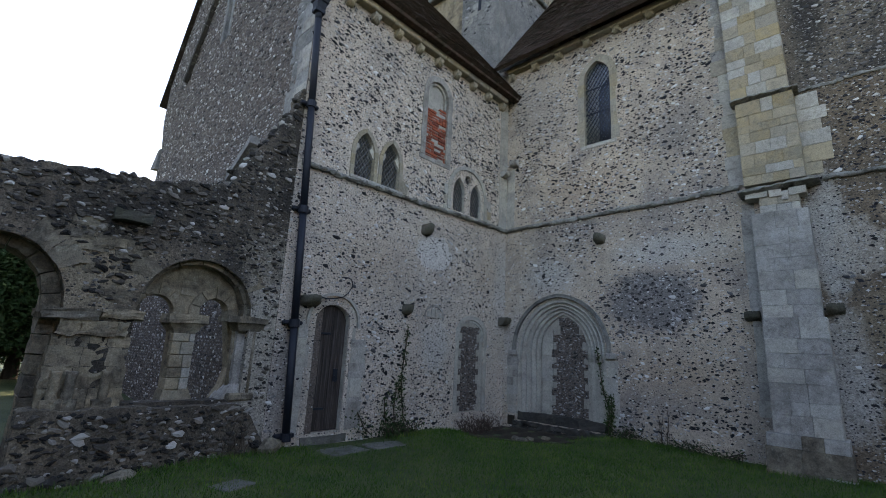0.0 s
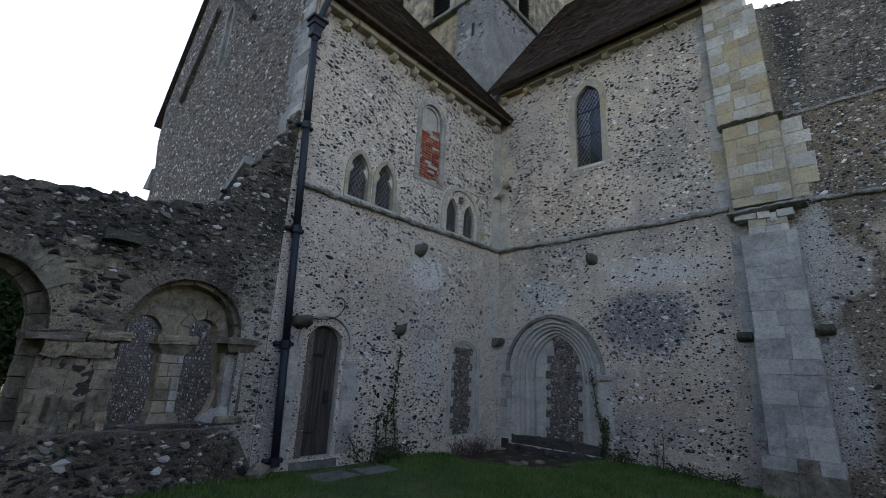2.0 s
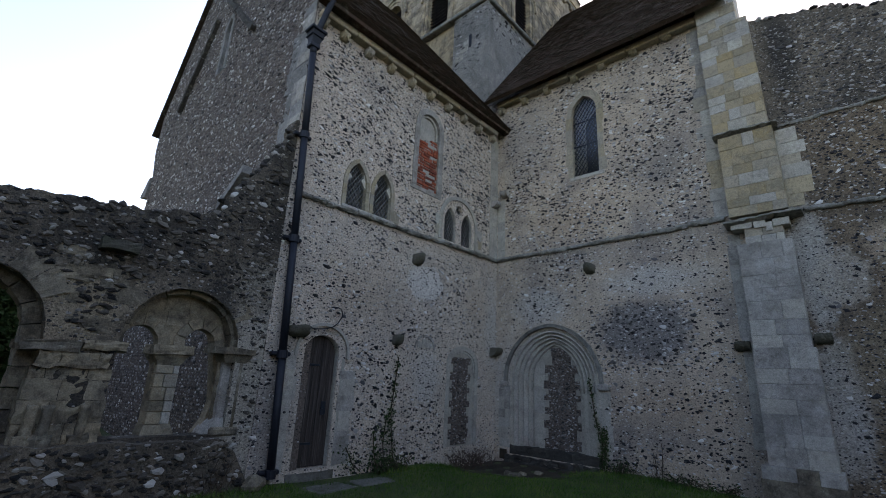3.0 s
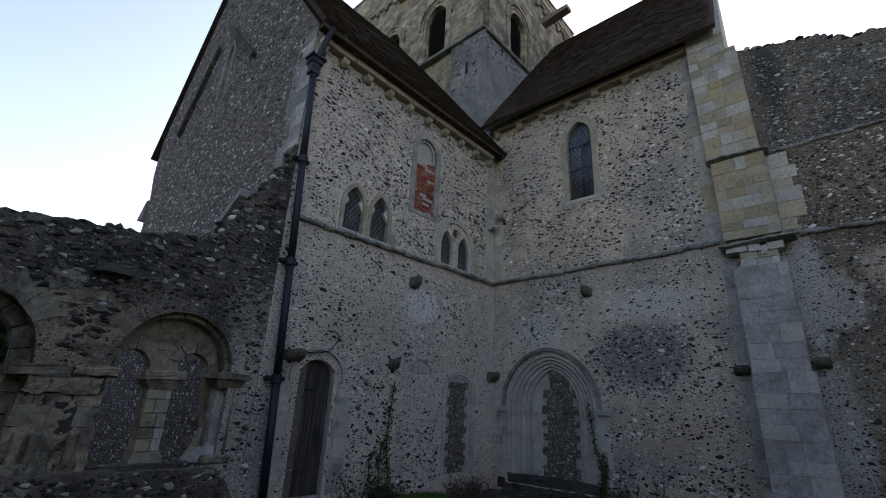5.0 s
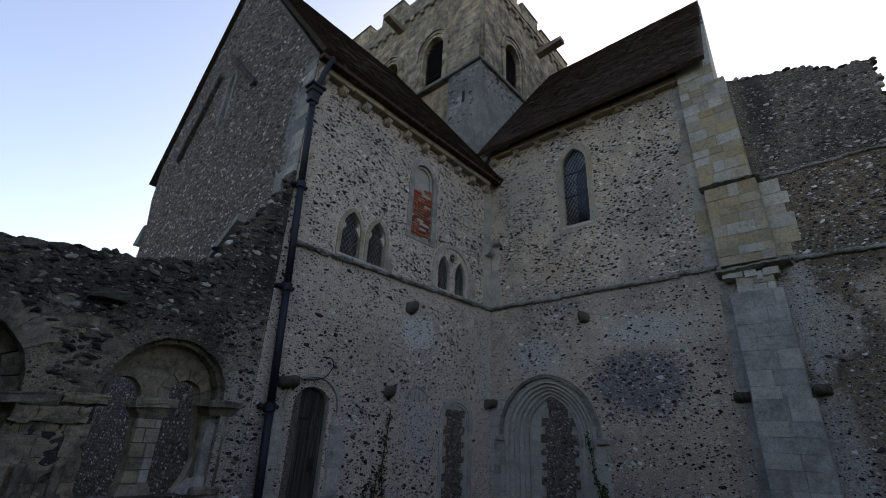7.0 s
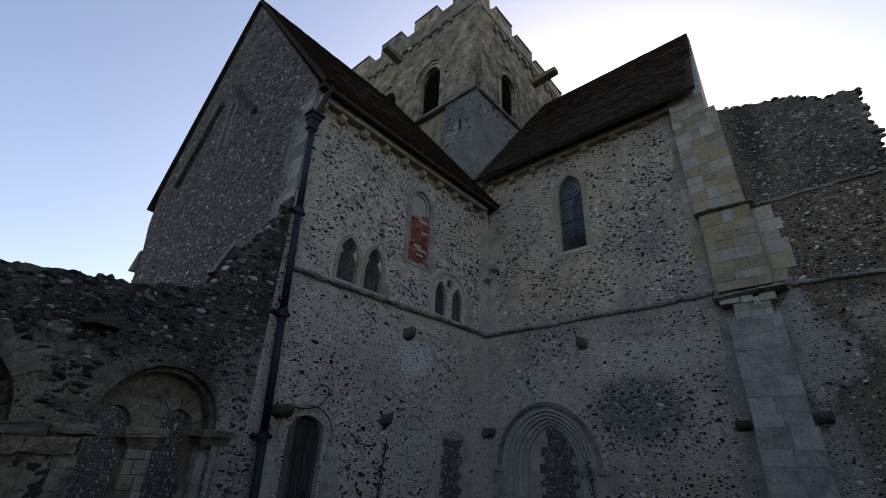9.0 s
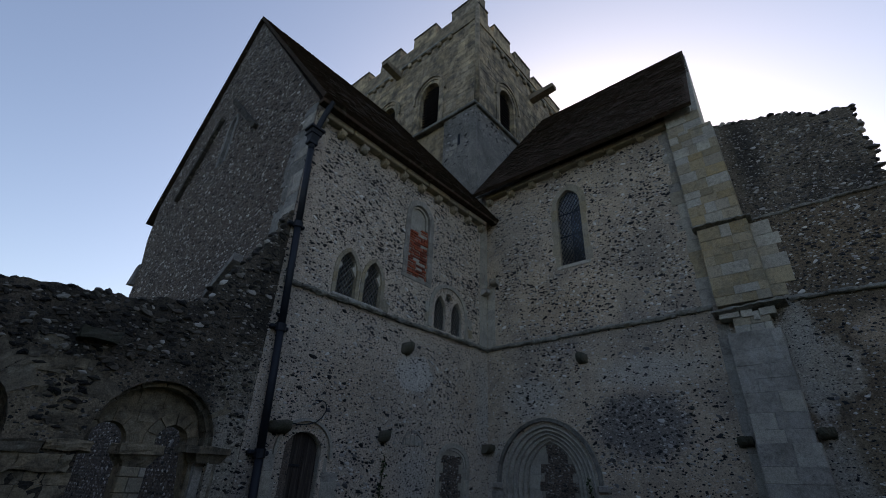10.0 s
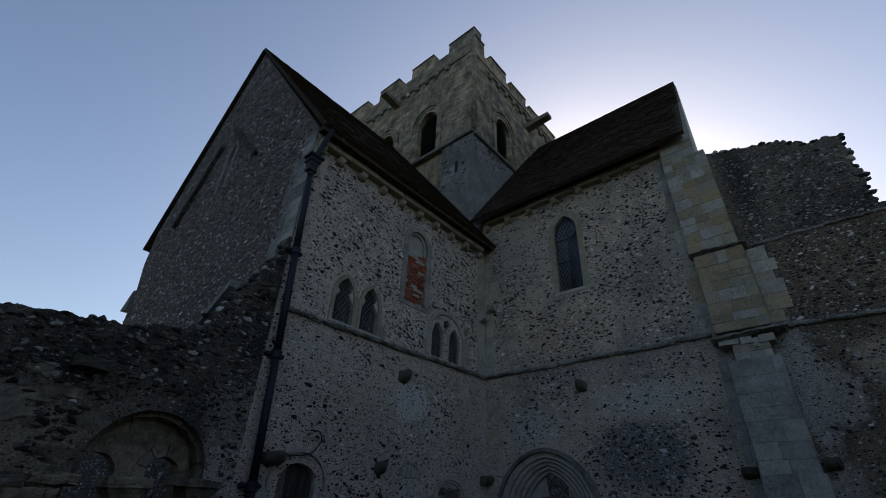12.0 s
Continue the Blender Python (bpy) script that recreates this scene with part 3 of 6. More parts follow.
def tiles(roof, corners, n, gauge, wide, seed, pieces=220):
    """Plain tiles in lapped courses up the slope, the lowest courses singly."""
    r = np.random.RandomState(seed)
    a, b, c, d = (np.array(p) for p in corners)
    n = np.array(n)
    rise = np.linalg.norm(d - a)
    rows = int(rise / gauge)
    shared, verts, faces, count = None, [], [], 0
    up = (d - a) / rise
    tri = [(0, 1, 2, 3), (0, 4, 5, 1), (1, 5, 6, 2), (3, 7, 4, 0)]
    for j in range(rows):
        k = j / rows
        left, right = a + (d - a) * k, b + (c - b) * k
        run = np.linalg.norm(right - left)
        m = int(run / wide)
        s = (right - left) / run
        for i in range(m):
            u0 = (i + 0.5 * (j % 2)) * wide + r.uniform(-0.006, 0.006)
            tip = r.uniform(0.0, 0.014) + 0.004 * noise.noise(Vector((i * 0.16, j * 0.16, seed * 9.0)))
            q = left + s * u0 + n * (0.105 + tip) + up * r.uniform(-0.012, 0.012)
            w, hgt, th = wide * 0.965, gauge * 1.35, 0.016
            base = [q, q + s * w, q + s * w + up * hgt - n * 0.02, q + up * hgt - n * 0.02]
            low = [p - n * th for p in base]
            if count < pieces:
                me = bpy.data.meshes.new("roof_tile")
                me.from_pydata([tuple(p) for p in base + low], [], tri)
                me.materials.append(M_TILE)
                finish(new("roof_tile", me), roof)
            else:
                at = len(verts)
                verts += [tuple(p) for p in base + low]
                faces += [tuple(x + at for x in f) for f in tri]
            count += 1
    ob = raw("roof_tiles", verts, faces, M_TILE, roof)
    tagged(ob, "lapped courses of dark clay tiles", kind="stuff")


tiles(roof_a, ROOF_A, na, 0.105, 0.17, 1)
tiles(roof_b, ROOF_B, nb, 0.105, 0.17, 2)

# ---- the ruined arcade in line with the transept wall ----
ARC_OUT = arch(-8.14, -6.62, 0.77, 1.98, 2.74)
LIGHT_L = [(-7.98, 0.74), (-8.11, 0.98), (-8.13, 1.2), (-8.09, 1.6)] + arch(-8.07, -7.60, 1.85, 1.95, 2.20)[1:-1] + [(-7.59, 1.6), (-7.57, 0.74)]
LIGHT_R = [(-7.17, 0.74), (-7.27, 1.0), (-7.28, 1.6)] + arch(-7.27, -6.85, 1.85, 2.0, 2.23)[1:-1] + [(-6.78, 1.6), (-6.72, 1.2), (-6.78, 0.95), (-6.9, 0.74)]
HEAD_L, HEAD_R = arch(-8.07, -7.60, 1.9, 1.95, 2.20), arch(-7.27, -6.85, 1.93, 2.0, 2.23)
PORTAL = arch(-10.32, -8.88, -0.2, 1.93, 2.69)
top = ragged([(-14.0, 3.35), (-11.0, 3.45), (-9.66, 3.52), (-9.35, 3.6), (-8.97, 3.63), (-8.21, 3.72), (-7.2, 3.95), (-7.13, 4.22), (-6.84, 4.7), (-6.55, 5.25), (-6.36, 5.6), (-6.25, 6.1)], 0.09, 0.035, 7)
wall_r = part("wall_arcade", prism(WA, [(-6.2, 6.1), (-6.2, -0.6), (-14.0, -0.6)] + top, [ARC_OUT, PORTAL], 0.0, 0.32), M_R)
tagged(wall_r, "ruined dark flint arcade wall with round arches", "ruined wall", kind="structure")
back = part("arcade_screen", prism(WA, [(-8.5, 0.6), (-6.3, 0.6), (-6.3, 3.1), (-8.5, 3.1)], [LIGHT_L, LIGHT_R], -0.33, 0.2), M_ASHLAR, wall_r, "worn yellow stone screen with two round-headed lights")

def roughened(bm, amp):
    """Breaks the straight lines of a weathered block."""
    bmesh.ops.subdivide_edges(bm, edges=bm.edges[:], cuts=4, use_grid_fill=True)
    for v in bm.verts:
        v.co += noise.noise_vector(v.co * 3.0) * amp + noise.noise_vector(v.co * 9.0) * amp * 0.4
    return bm


# ---- the tower ----
tower = empty("church_tower", (-5.0, 5.0, 9.0))
tagged(tower, "square stone church tower with battlements and louvred belfry openings", "tower")
BELL_L = [arch(-3.66, -2.58, 14.3, 16.35, 17.05), arch(-6.35, -5.27, 14.3, 16.5, 17.25)]
BELL_R = [arch(1.74, 2.78, 14.0, 15.95, 16.6), arch(4.75, 5.8, 14.0, 15.95, 16.6)]
part("wall", prism(TL, [(-9.2, 9.0), (-0.62, 9.0), (-0.62, 20.0), (-9.2, 20.0)], BELL_L, 0, 0.7), M_TOWER, tower)
part("wall", prism(TR, [(0.25, 9.0), (8.6, 9.0), (8.6, 18.9), (0.25, 19.2)], BELL_R, 0, 0.7), M_TOWER, tower)
part("wall", prism(Plane((-9.2, 0, 0), (0, 1, 0), (-1, 0, 0)), [(0.25, 9.0), (8.6, 9.0), (8.6, 18.8), (0.25, 19.8)], (), 0, 0.6), M_TOWER, tower)
part("wall", prism(Plane((0, 8.6, 0), (1, 0, 0), (0, 1, 0)), [(-9.18, 9.0), (-0.62, 9.0), (-0.62, 18.8), (-9.18, 18.8)], (), 0, 0.6), M_TOWER, tower)
part("turret", hexa([(-2.08, 0.08, 9.0), (-0.34, -0.02, 9.0), (-0.58, 0.09, 14.3), (-2.08, 0.09, 14.3),
                     (-2.08, 3.0, 9.0), (-0.34, 3.0, 9.0), (-0.58, 3.0, 14.3), (-2.08, 3.0, 14.3)]), M_TURRET, tower, "smooth grey rendered stair turret")
M_COPING = stone("dark_coping", (0.16, 0.15, 0.13), (0.11, 0.105, 0.09), (0.05, 0.048, 0.04), 0.2)
for u0, u1, z in ((-9.26, -7.79, 21.1), (-6.78, -5.37, 21.06), (-4.42, -3.0, 20.94), (-2.03, -0.56, 20.82)):
    part("merlon", roughened(block(TL, u0, u1, 20.05, z - 0.07, -0.45, 0.06, 0.0), 0.022), M_TOWER, tower)
    part("coping", block(TL, u0 - 0.02, u1 + 0.02, z - 0.08, z + 0.02, -0.48, 0.1, 0.02), M_COPING, tower)
for u0, u1, z in ((0.2, 0.86, 20.25), (1.34, 2.6, 19.98), (3.0, 4.34, 19.8), (4.66, 5.7, 19.62), (6.1, 7.3, 19.55)):
    part("merlon", roughened(block(TR, u0, u1, 19.0, z - 0.07, -0.45, 0.06, 0.0), 0.022), M_TOWER, tower)
    part("coping", block(TR, u0 - 0.02, u1 + 0.02, z - 0.08, z + 0.02, -0.48, 0.1, 0.02), M_COPING, tower)

# ---- unseen plain walls, added behind the lawn to cut low sky light ----
for name, pl, a, b in (("wall_garden_east", Plane((24, 0, 0), (0, 1, 0), (-1, 0, 0)), -17.6, 6.0), ("wall_garden_north", Plane((0, -17, 0), (1, 0, 0), (0, 1, 0)), -12.0, 24.6)):
    tagged(part(name, prism(pl, [(a, -0.6), (b, -0.6), (b, 6.2), (a, 6.2)], (), 0, 0.5), M_N), "unseen plain flint wall added to close the lawn and cut low sky light", "wall", kind="structure")
# unseen dark ceilings, added to shut daylight out of the church interior
for name, a, b, z in (("ceiling_transept", (-10.0, -5.9), (-0.3, 10.9), 8.8), ("ceiling_nave", (-0.32, 0.3), (5.6, 10.9), 9.3)):
    ob = part(name, hexa([(a[0], a[1], z), (b[0], a[1], z), (b[0], b[1], z), (a[0], b[1], z), (a[0], a[1], z + 0.1), (b[0], a[1], z + 0.1), (b[0], b[1], z + 0.1), (a[0], b[1], z + 0.1)]), M_DARK)
    tagged(ob, "unseen dark ceiling added to keep the church interior unlit", "ceiling", kind="structure")


# ---- dressed stones ----
def resample(line, size):
    """Points at even steps of about that size along a line."""
    pts = [Vector(p) for p in line]
    lens = [0.0]
    for a, b in zip(pts, pts[1:]):
        lens.append(lens[-1] + (b - a).length)
    n = max(2, round(lens[-1] / size))
    out = []
    for i in range(n + 1):
        d = lens[-1] * i / n
        j = max(k for k in range(len(lens)) if lens[k] <= d + 1e-9)
        j = min(j, len(pts) - 2)
        t = (d - lens[j]) / max(lens[j + 1] - lens[j], 1e-9)
        out.append(pts[j].lerp(pts[j + 1], t))
    return out


def worn(bm, amp):
    """Roughens a block as weather does."""
    if amp:
        bmesh.ops.subdivide_edges(bm, edges=bm.edges[:], cuts=3, use_grid_fill=True)
        for v in bm.verts:
            v.co += noise.noise_vector(v.co * 5.0) * amp * 0.6 + noise.noise_vector(v.co * 15.0) * amp * 0.8
    return bm


def ring(plane, line, width, n0, n1, size, material, parent, name="voussoir", rng=None, wob=0.0, bevel=0.005, wear=0.0):
    """Separate wedge stones along the line of an arch and its jambs, standing outwards from it."""
    total = sum((Vector(q) - Vector(p)).length for p, q in zip(line, line[1:]))
    count, sub = max(2, round(total / size)), 4
    pts = resample(line, total / (count * sub))
    made = []

    def out_of(k):
        d = (pts[min(k + 1, len(pts) - 1)] - pts[max(k - 1, 0)]).normalized()
        return Vector((-d.y, d.x))

    for i in range(0, len(pts) - 1, sub):
        w = width + (rng.uniform(-wob, wob) if rng else 0)
        proud = n1 + (rng.uniform(-0.012, 0.012) * (1.5 if wear else 0.5) if rng else 0)
        gap = 0.007 if wear else 0.002
        bm = bmesh.new()
        rows = []
        last = min(i + sub, len(pts) - 1)
        for k in range(i, last + 1):
            o = out_of(k)
            p = pts[k].copy()
            if k == i:
                p += (pts[k + 1] - p).normalized() * gap
            elif k == last:
                p += (pts[k - 1] - p).normalized() * gap
            a, b = p - o * 0.004, p + o * w
            rows.append([bm.verts.new(plane.at(*c)) for c in ((a.x, a.y, n0), (a.x, a.y, proud - bevel), (*(p + o * (bevel - 0.004)), proud), (*(p + o * (w - bevel)), proud), (b.x, b.y, proud - bevel), (b.x, b.y, n0))])
        for r0, r1 in zip(rows, rows[1:]):
            for q in range(6):
                bm.faces.new((r0[q], r0[(q + 1) % 6], r1[(q + 1) % 6], r1[q]))
        bm.faces.new(rows[0][::-1]), bm.faces.new(rows[-1])
        if wear:
            for v in bm.verts:
                v.co += noise.noise_vector(v.co * 6.0) * wear + noise.noise_vector(v.co * 17.0) * wear * 0.6
        made.append(part(name, bm, material, parent))
    return made


def courses(plane, u0, u1, v0, v1, n0, n1, high, wide, materials, parent, seed, name="stone_block", ledge=None, uneven=0.0, lean=(0, 0), wear=0.0):
    """A wall of dressed blocks in courses."""
    r = random.Random(seed)
    v = v0
    while v < v1 - 0.03:
        h = min(high * r.uniform(0.75, 1.25), v1 - v)
        if v1 - v - h < 0.08:
            h = v1 - v
        k = (v - v0) / (v1 - v0)
        a = u0 + lean[0] * k - (r.uniform(0, uneven) if uneven else 0)
        b = u1 + lean[1] * k + (r.uniform(0, uneven) if uneven else 0)
        u = a
        while u < b - 0.02:
            w = wide * r.uniform(0.55, 1.35)
            if b - u - w < wide * 0.4:
                w = b - u
            part(name, worn(block(plane, u + (0.005 if wear else 0.0015), u + w - 0.0015, v + (0.005 if wear else 0.0015), v + h - 0.0015, n0, n1 + r.uniform(-0.006, 0.006), 0.0 if wear else 0.003), wear), r.choice(materials), parent)
            u += w
        v += h


# ---- string courses ----
def string(plane, start_at, end_at, out, high, parent, seed, n0=-0.05):
    """A weathered string course of short stones with a sloped top."""
    r = random.Random(seed)
    (u0, v0), (u1, v1) = start_at, end_at
    n = max(1, int(abs(u1 - u0) / 0.62))
    for i in range(n):
        a, b = i / n, (i + 1) / n
        o, s = out + r.uniform(-0.018, 0.012), r.uniform(-0.012, 0.012)
        bm = bmesh.new()
        rows = []
        for j in range(19):
            k = a + (b - a) * j / 18
            u, v = u0 + (u1 - u0) * k, v0 + (v1 - v0) * k + s
            if j in (0, 18):
                u += 0.004 if j == 0 else -0.004
            e = [r.uniform(-0.009, 0.009) for _ in range(3)]
            rows.append([bm.verts.new(plane.at(u, v + dv, nn)) for dv, nn in ((-high / 2, n0), (-high / 2 + e[0], o * 0.7), (-high * 0.2 + e[1], o + e[2]), (high * 0.08 + e[1], o + e[2]), (high / 2 + e[0], 0.012), (high / 2, n0))])
        for r0, r1 in zip(rows, rows[1:]):
            for q in range(6):
                bm.faces.new((r0[q], r0[(q + 1) % 6], r1[(q + 1) % 6], r1[q]))
        bm.faces.new(rows[0][::-1]), bm.faces.new(rows[-1])
        bmesh.ops.recalc_face_normals(bm, faces=bm.faces)
        for w in bm.verts:
            w.co += noise.noise_vector(w.co * 7.0) * 0.022 + noise.noise_vector(w.co * 23.0) * 0.024
        part("string_stone", bm, M_STRING, parent)


M_STRING = stone("lichened_string_stone", (0.33, 0.325, 0.29), (0.21, 0.205, 0.185), (0.065, 0.064, 0.056), 0.35, 0.5, 0.9, 0.44)
string_a = tagged(empty("string_course", (0, -3, 4.75)), "grey lichened string course along the transept wall", "string course")
string(WA, (-6.12, 4.72), (0.0, 4.865), 0.10, 0.105, string_a, 1)
string_b = tagged(empty("string_course", (2.7, 0, 4.85)), "grey lichened string course along the nave wall", "string course")
string(WB, (0.08, 4.865), (5.42, 4.94), 0.09, 0.105, string_b, 2)
string_c = tagged(empty("string_course", (8, 0, 4.75)), "lichened string course on the ruined nave wall", "string course")
string(WB, (6.62, 4.86), (14.0, 4.62), 0.08, 0.085, string_c, 3)
string(WB, (6.45, 6.60), (14.0, 6.54), 0.045, 0.06, string_c, 4, -0.1)


# ---- windows ----
def lattice(plane, loop, n, pitch, parent, slope=1.45):
    """Diamond leads across an opening."""
    us, vs = [p[0] for p in loop], [p[1] for p in loop]
    u0, u1, v0, v1 = min(us), max(us), min(vs), max(vs)
    bm = bmesh.new()
    step = pitch * 1.2
    for sgn in (1, -1):
        c = v0 - slope * (u1 - u0)
        while c < v1 + slope * (u1 - u0):
            t = np.linspace(u0, u1, 60)
            v = c + sgn * slope * (t - (u0 if sgn > 0 else u1)) if sgn > 0 else c + slope * (u1 - t)
            ok = inside(loop, t, v)
            if ok.any():
                i0, i1 = np.argmax(ok), len(ok) - 1 - np.argmax(ok[::-1])
                if i1 > i0:
                    p, q = Vector((t[i0], v[i0])), Vector((t[i1], v[i1]))
                    d = (q - p).normalized()
                    w = Vector((-d.y, d.x)) * 0.0055
                    cs = [p - w, q - w, q + w, p + w]
                    hexa([plane.at(x.x, x.y, n + 0.006) for x in cs] + [plane.at(x.x, x.y, n - 0.006) for x in cs], bm)
            c += step
    return part("lead_lattice", bm, M_IRON if plane is WB else M_LEAD, parent, "fine lead lattice")


def window_light(plane, loop, parent, n=-0.09, pitch=0.115):
    g = part("pane", prism(plane, loop, (), n, 0.006), M_GLASS if plane is WB else M_GLASSDULL, parent, "dark leaded glass")
    g.visible_shadow = False
    lattice(plane, loop, n + 0.010, pitch, g)


def cusps(plane, loop, parent, material, n0=-0.085, n1=-0.03):
    """Two pointed cusps that turn the head of a light into a trefoil."""
    u0, u1 = loop[0][0], loop[-1][0]
    zs = loop[1][1]
    za = max(p[1] for p in loop)
    w = u1 - u0
    for s, u in ((1, u0), (-1, u1)):
        pts = [(u - s * 0.03, zs - 0.08), (u + s * 0.05 * w, zs - 0.03), (u + s * 0.25 * w, zs + 0.10), (u + s * 0.2 * w, zs + 0.15), (u + s * 0.12 * w, zs + 0.17), (u + s * 0.18 * w, za - 0.10), (u - s * 0.02, za - 0.06)]
        part("cusp", prism(plane, pts, (), n1, n1 - n0), material, parent)


rng = random.Random(5)
window_1 = tagged(empty("window_1", (0, -4.5, 4.84)), "pair of trefoil-headed stone windows with diamond leaded glass", "window", kind="structure")
for lp in (WIN1L, WIN1R):
    window_light(WA, lp, window_1)
    cusps(WA, lp, window_1, M_STONE)
    ring(WA, arch(lp[0][0], lp[-1][0], 4.84, lp[1][1], max(p[1] for p in lp), True), 0.085, -0.2, 0.02, 0.21, M_YELLOW, window_1, "window_frame", rng, 0.006)
part("window_frame", block(WA, -3.84, -3.62, 4.84, 5.12, -0.1, 0.012), M_YELLOW, window_1)
part("window_sill", block(WA, -5.12, -3.8, 4.775, 4.845, -0.2, 0.05, 0.015), M_STONE, window_1)

window_2 = tagged(empty("window_2", (0, -1.7, 4.86)), "small two-light traceried stone window with leaded glass", "window", kind="structure")
for lp in (WIN2L, WIN2R):
    window_light(WA, lp, window_2)
    ring(WA, arch(lp[0][0], lp[-1][0], 4.87, lp[1][1], max(p[1] for p in lp), True), 0.05, -0.2, -0.02, 0.24, M_STONE, window_2, "window_frame", rng, 0.004)
window_light(WA, WIN2EYE, window_2)
for k in range(4):
    a = math.pi / 4 + k * math.pi / 2
    part("cusp", prism(WA, [(-1.645 + 0.14 * math.cos(a + d) * q, 5.80 + 0.14 * math.sin(a + d) * q) for d, q in ((-0.3, 1.0), (0.0, 0.45), (0.3, 1.0))], (), -0.05, 0.08), M_STONE, window_2)
ring(WA, arch(-2.28, -1.00, 4.90, 5.40, 6.06), 0.10, -0.06, 0.035, 0.24, M_STONE, window_2, "hood_stone", rng, 0.01)
for u0, u1 in ((-2.50, -2.30), (-0.98, -0.70)):
    part("window_frame", block(WA, u0, u1, 5.0, 5.22, -0.1, 0.012), M_YELLOW, window_2)
    part("window_frame", block(WA, u0, u1, 5.24, 5.5, -0.1, 0.010), M_STONE, window_2)
    part("window_frame", block(WA, u0, u1 - 0.04, 4.86, 4.98, -0.1, 0.008), M_STONE, window_2)

window_3 = tagged(empty("window_3", (2.65, 0, 6.7)), "tall pointed nave window of diamond leaded glass in yellow stone", "window", kind="structure")
window_light(WB, WINB, window_3, -0.10, 0.125)
for z in (7.55, 8.22):
    part("saddle_bar", block(WB, 2.30, 2.99, z - 0.012, z + 0.012, -0.095, -0.075, 0), M_IRON, window_3)
ring(WB, arch(2.31, 2.98, 6.70, 8.45, 8.92, True), 0.16, -0.25, 0.014, 0.33, M_YELLOW, window_3, "window_frame", rng, 0.035)
part("window_sill", block(WB, 2.2, 3.1, 6.60, 6.70, -0.2, 0.02, 0.012), M_STONE, window_3)

window_4 = tagged(empty("window_4", (-4.9, -6.2, 9.55)), "narrow lancet window high in the flint gable", "window", kind="structure")
window_light(WG, SLIT, window_4, -0.12, 0.12)
ring(WG, SLIT, 0.13, -0.2, 0.02, 0.3, M_CORNER, window_4, "window_frame", rng, 0.03)

# ---- bricked-up niche ----
niche = tagged(empty("bricked_niche", (0, -2.85, 5.95)), "round-headed niche half filled with red brick", "niche")
part("tympanum", prism(WA, arch(-3.19, -2.50, 5.95, 7.55, 7.93), (), -0.10, 0.1), M_STONE, niche, "pale plastered back of the niche")
ring(WA, arch(-3.19, -2.50, 5.95, 7.55, 7.93), 0.15, -0.12, 0.015, 0.36, M_GREYSTONE, niche, "surround_stone", rng, 0.015)
part("moulding", arch_bar(WA, arch(-3.11, -2.58, 7.35, 7.55, 7.86)[0:], 0.06, -0.12, -0.05), M_STONE, niche)
part("sill", block(WA, -3.36, -2.34, 5.84, 5.95, -0.1, 0.015, 0.012), M_GREYSTONE, niche)
part("mortar_bed", prism(WA, [(-3.188, 5.952), (-2.502, 5.952), (-2.502, 7.24), (-2.93, 7.24), (-2.93, 7.1), (-3.188, 7.1)], (), -0.045, 0.05), M_STONE, niche, "pale lime mortar between the bricks")
r = random.Random(11)
for j in range(19):
    v = 5.955 + j * 0.071
    if v > 7.27:
        break
    u = -3.185 - (0.11 if j % 2 else 0)
    while u < -2.5:
        w = r.choice((0.215, 0.215, 0.105))
        a, b = max(u, -3.185), min(u + w, -2.505)
        top_out = v > 7.10 and a < -2.9
        if b - a > 0.03 and not top_out and r.random() > 0.07:
            part("brick", block(WA, a + r.uniform(0.003, 0.009), b - r.uniform(0.003, 0.009), v + r.uniform(0.003, 0.009), v + 0.067 - r.uniform(0, 0.008), -0.1, -0.028 + r.uniform(-0.02, 0.016), 0.004), M_BRICK, niche)
        u += w

# ---- the oak door ----
door_1 = tagged(empty("door_1", (0, -5.1, 0.18)), "closed weathered oak plank door with iron strap hinges", "door", kind="structure")
edges = np.linspace(-5.50, -4.75, 6)
for a, b in zip(edges, edges[1:]):
    part("door_plank", block(WA, a + 0.002, b - 0.002, 0.19, 2.36, -0.18, -0.12 + rng.uniform(-0.004, 0.004), 0.006), M_WOOD, door_1)
for z, long in ((0.55, 0.36), (1.82, 0.36)):
    h = part("strap_hinge", block(WA, -5.45, -5.45 + long, z - 0.02, z + 0.02, -0.13, -0.10, 0.004), M_IRON, door_1, "rusty iron strap hinge")
part("door_ring", sweep([(WA.at(-4.93, 1.05, -0.09) + Vector((0, 0.05 * math.cos(a), 0.05 * math.sin(a))), Vector((1, 0, 0)), Vector((0, math.cos(a), math.sin(a)))) for a in [i * math.pi / 6 for i in range(12)]], [(0.006, 0.006), (-0.006, 0.006), (-0.006, -0.006), (0.006, -0.006)], True), M_IRON, door_1, "black iron ring")
part("lock_plate", block(WA, -4.96, -4.87, 1.0, 1.22, -0.13, -0.108, 0.003), M_IRON, door_1)
surround = tagged(empty("door_surround", (0, -5.1, 0.1)), "moulded pale stone doorway with a shallow pointed head", "doorway")
ring(WA, DOOR, 0.075, -0.3, -0.03, 0.36, M_STONE, surround, "jamb_stone", rng, 0.0)
ring(WA, arch(-5.555, -4.705, 0.18, 2.03, 2.41), 0.075, -0.2, 0.0, 0.36, M_STONE, surround, "jamb_stone", rng, 0.0)
part("hood_mould", arch_bar(WA, arch(-5.63, -4.63, 1.95, 2.03, 2.49), 0.05, -0.05, 0.05), M_STONE, surround)
courses(WA, -4.63, -4.43, 0.2, 1.75, -0.1, 0.012, 0.27, 0.3, [M_STONE, M_GREYSTONE], surround, 21, "jamb_stone", uneven=0.10)
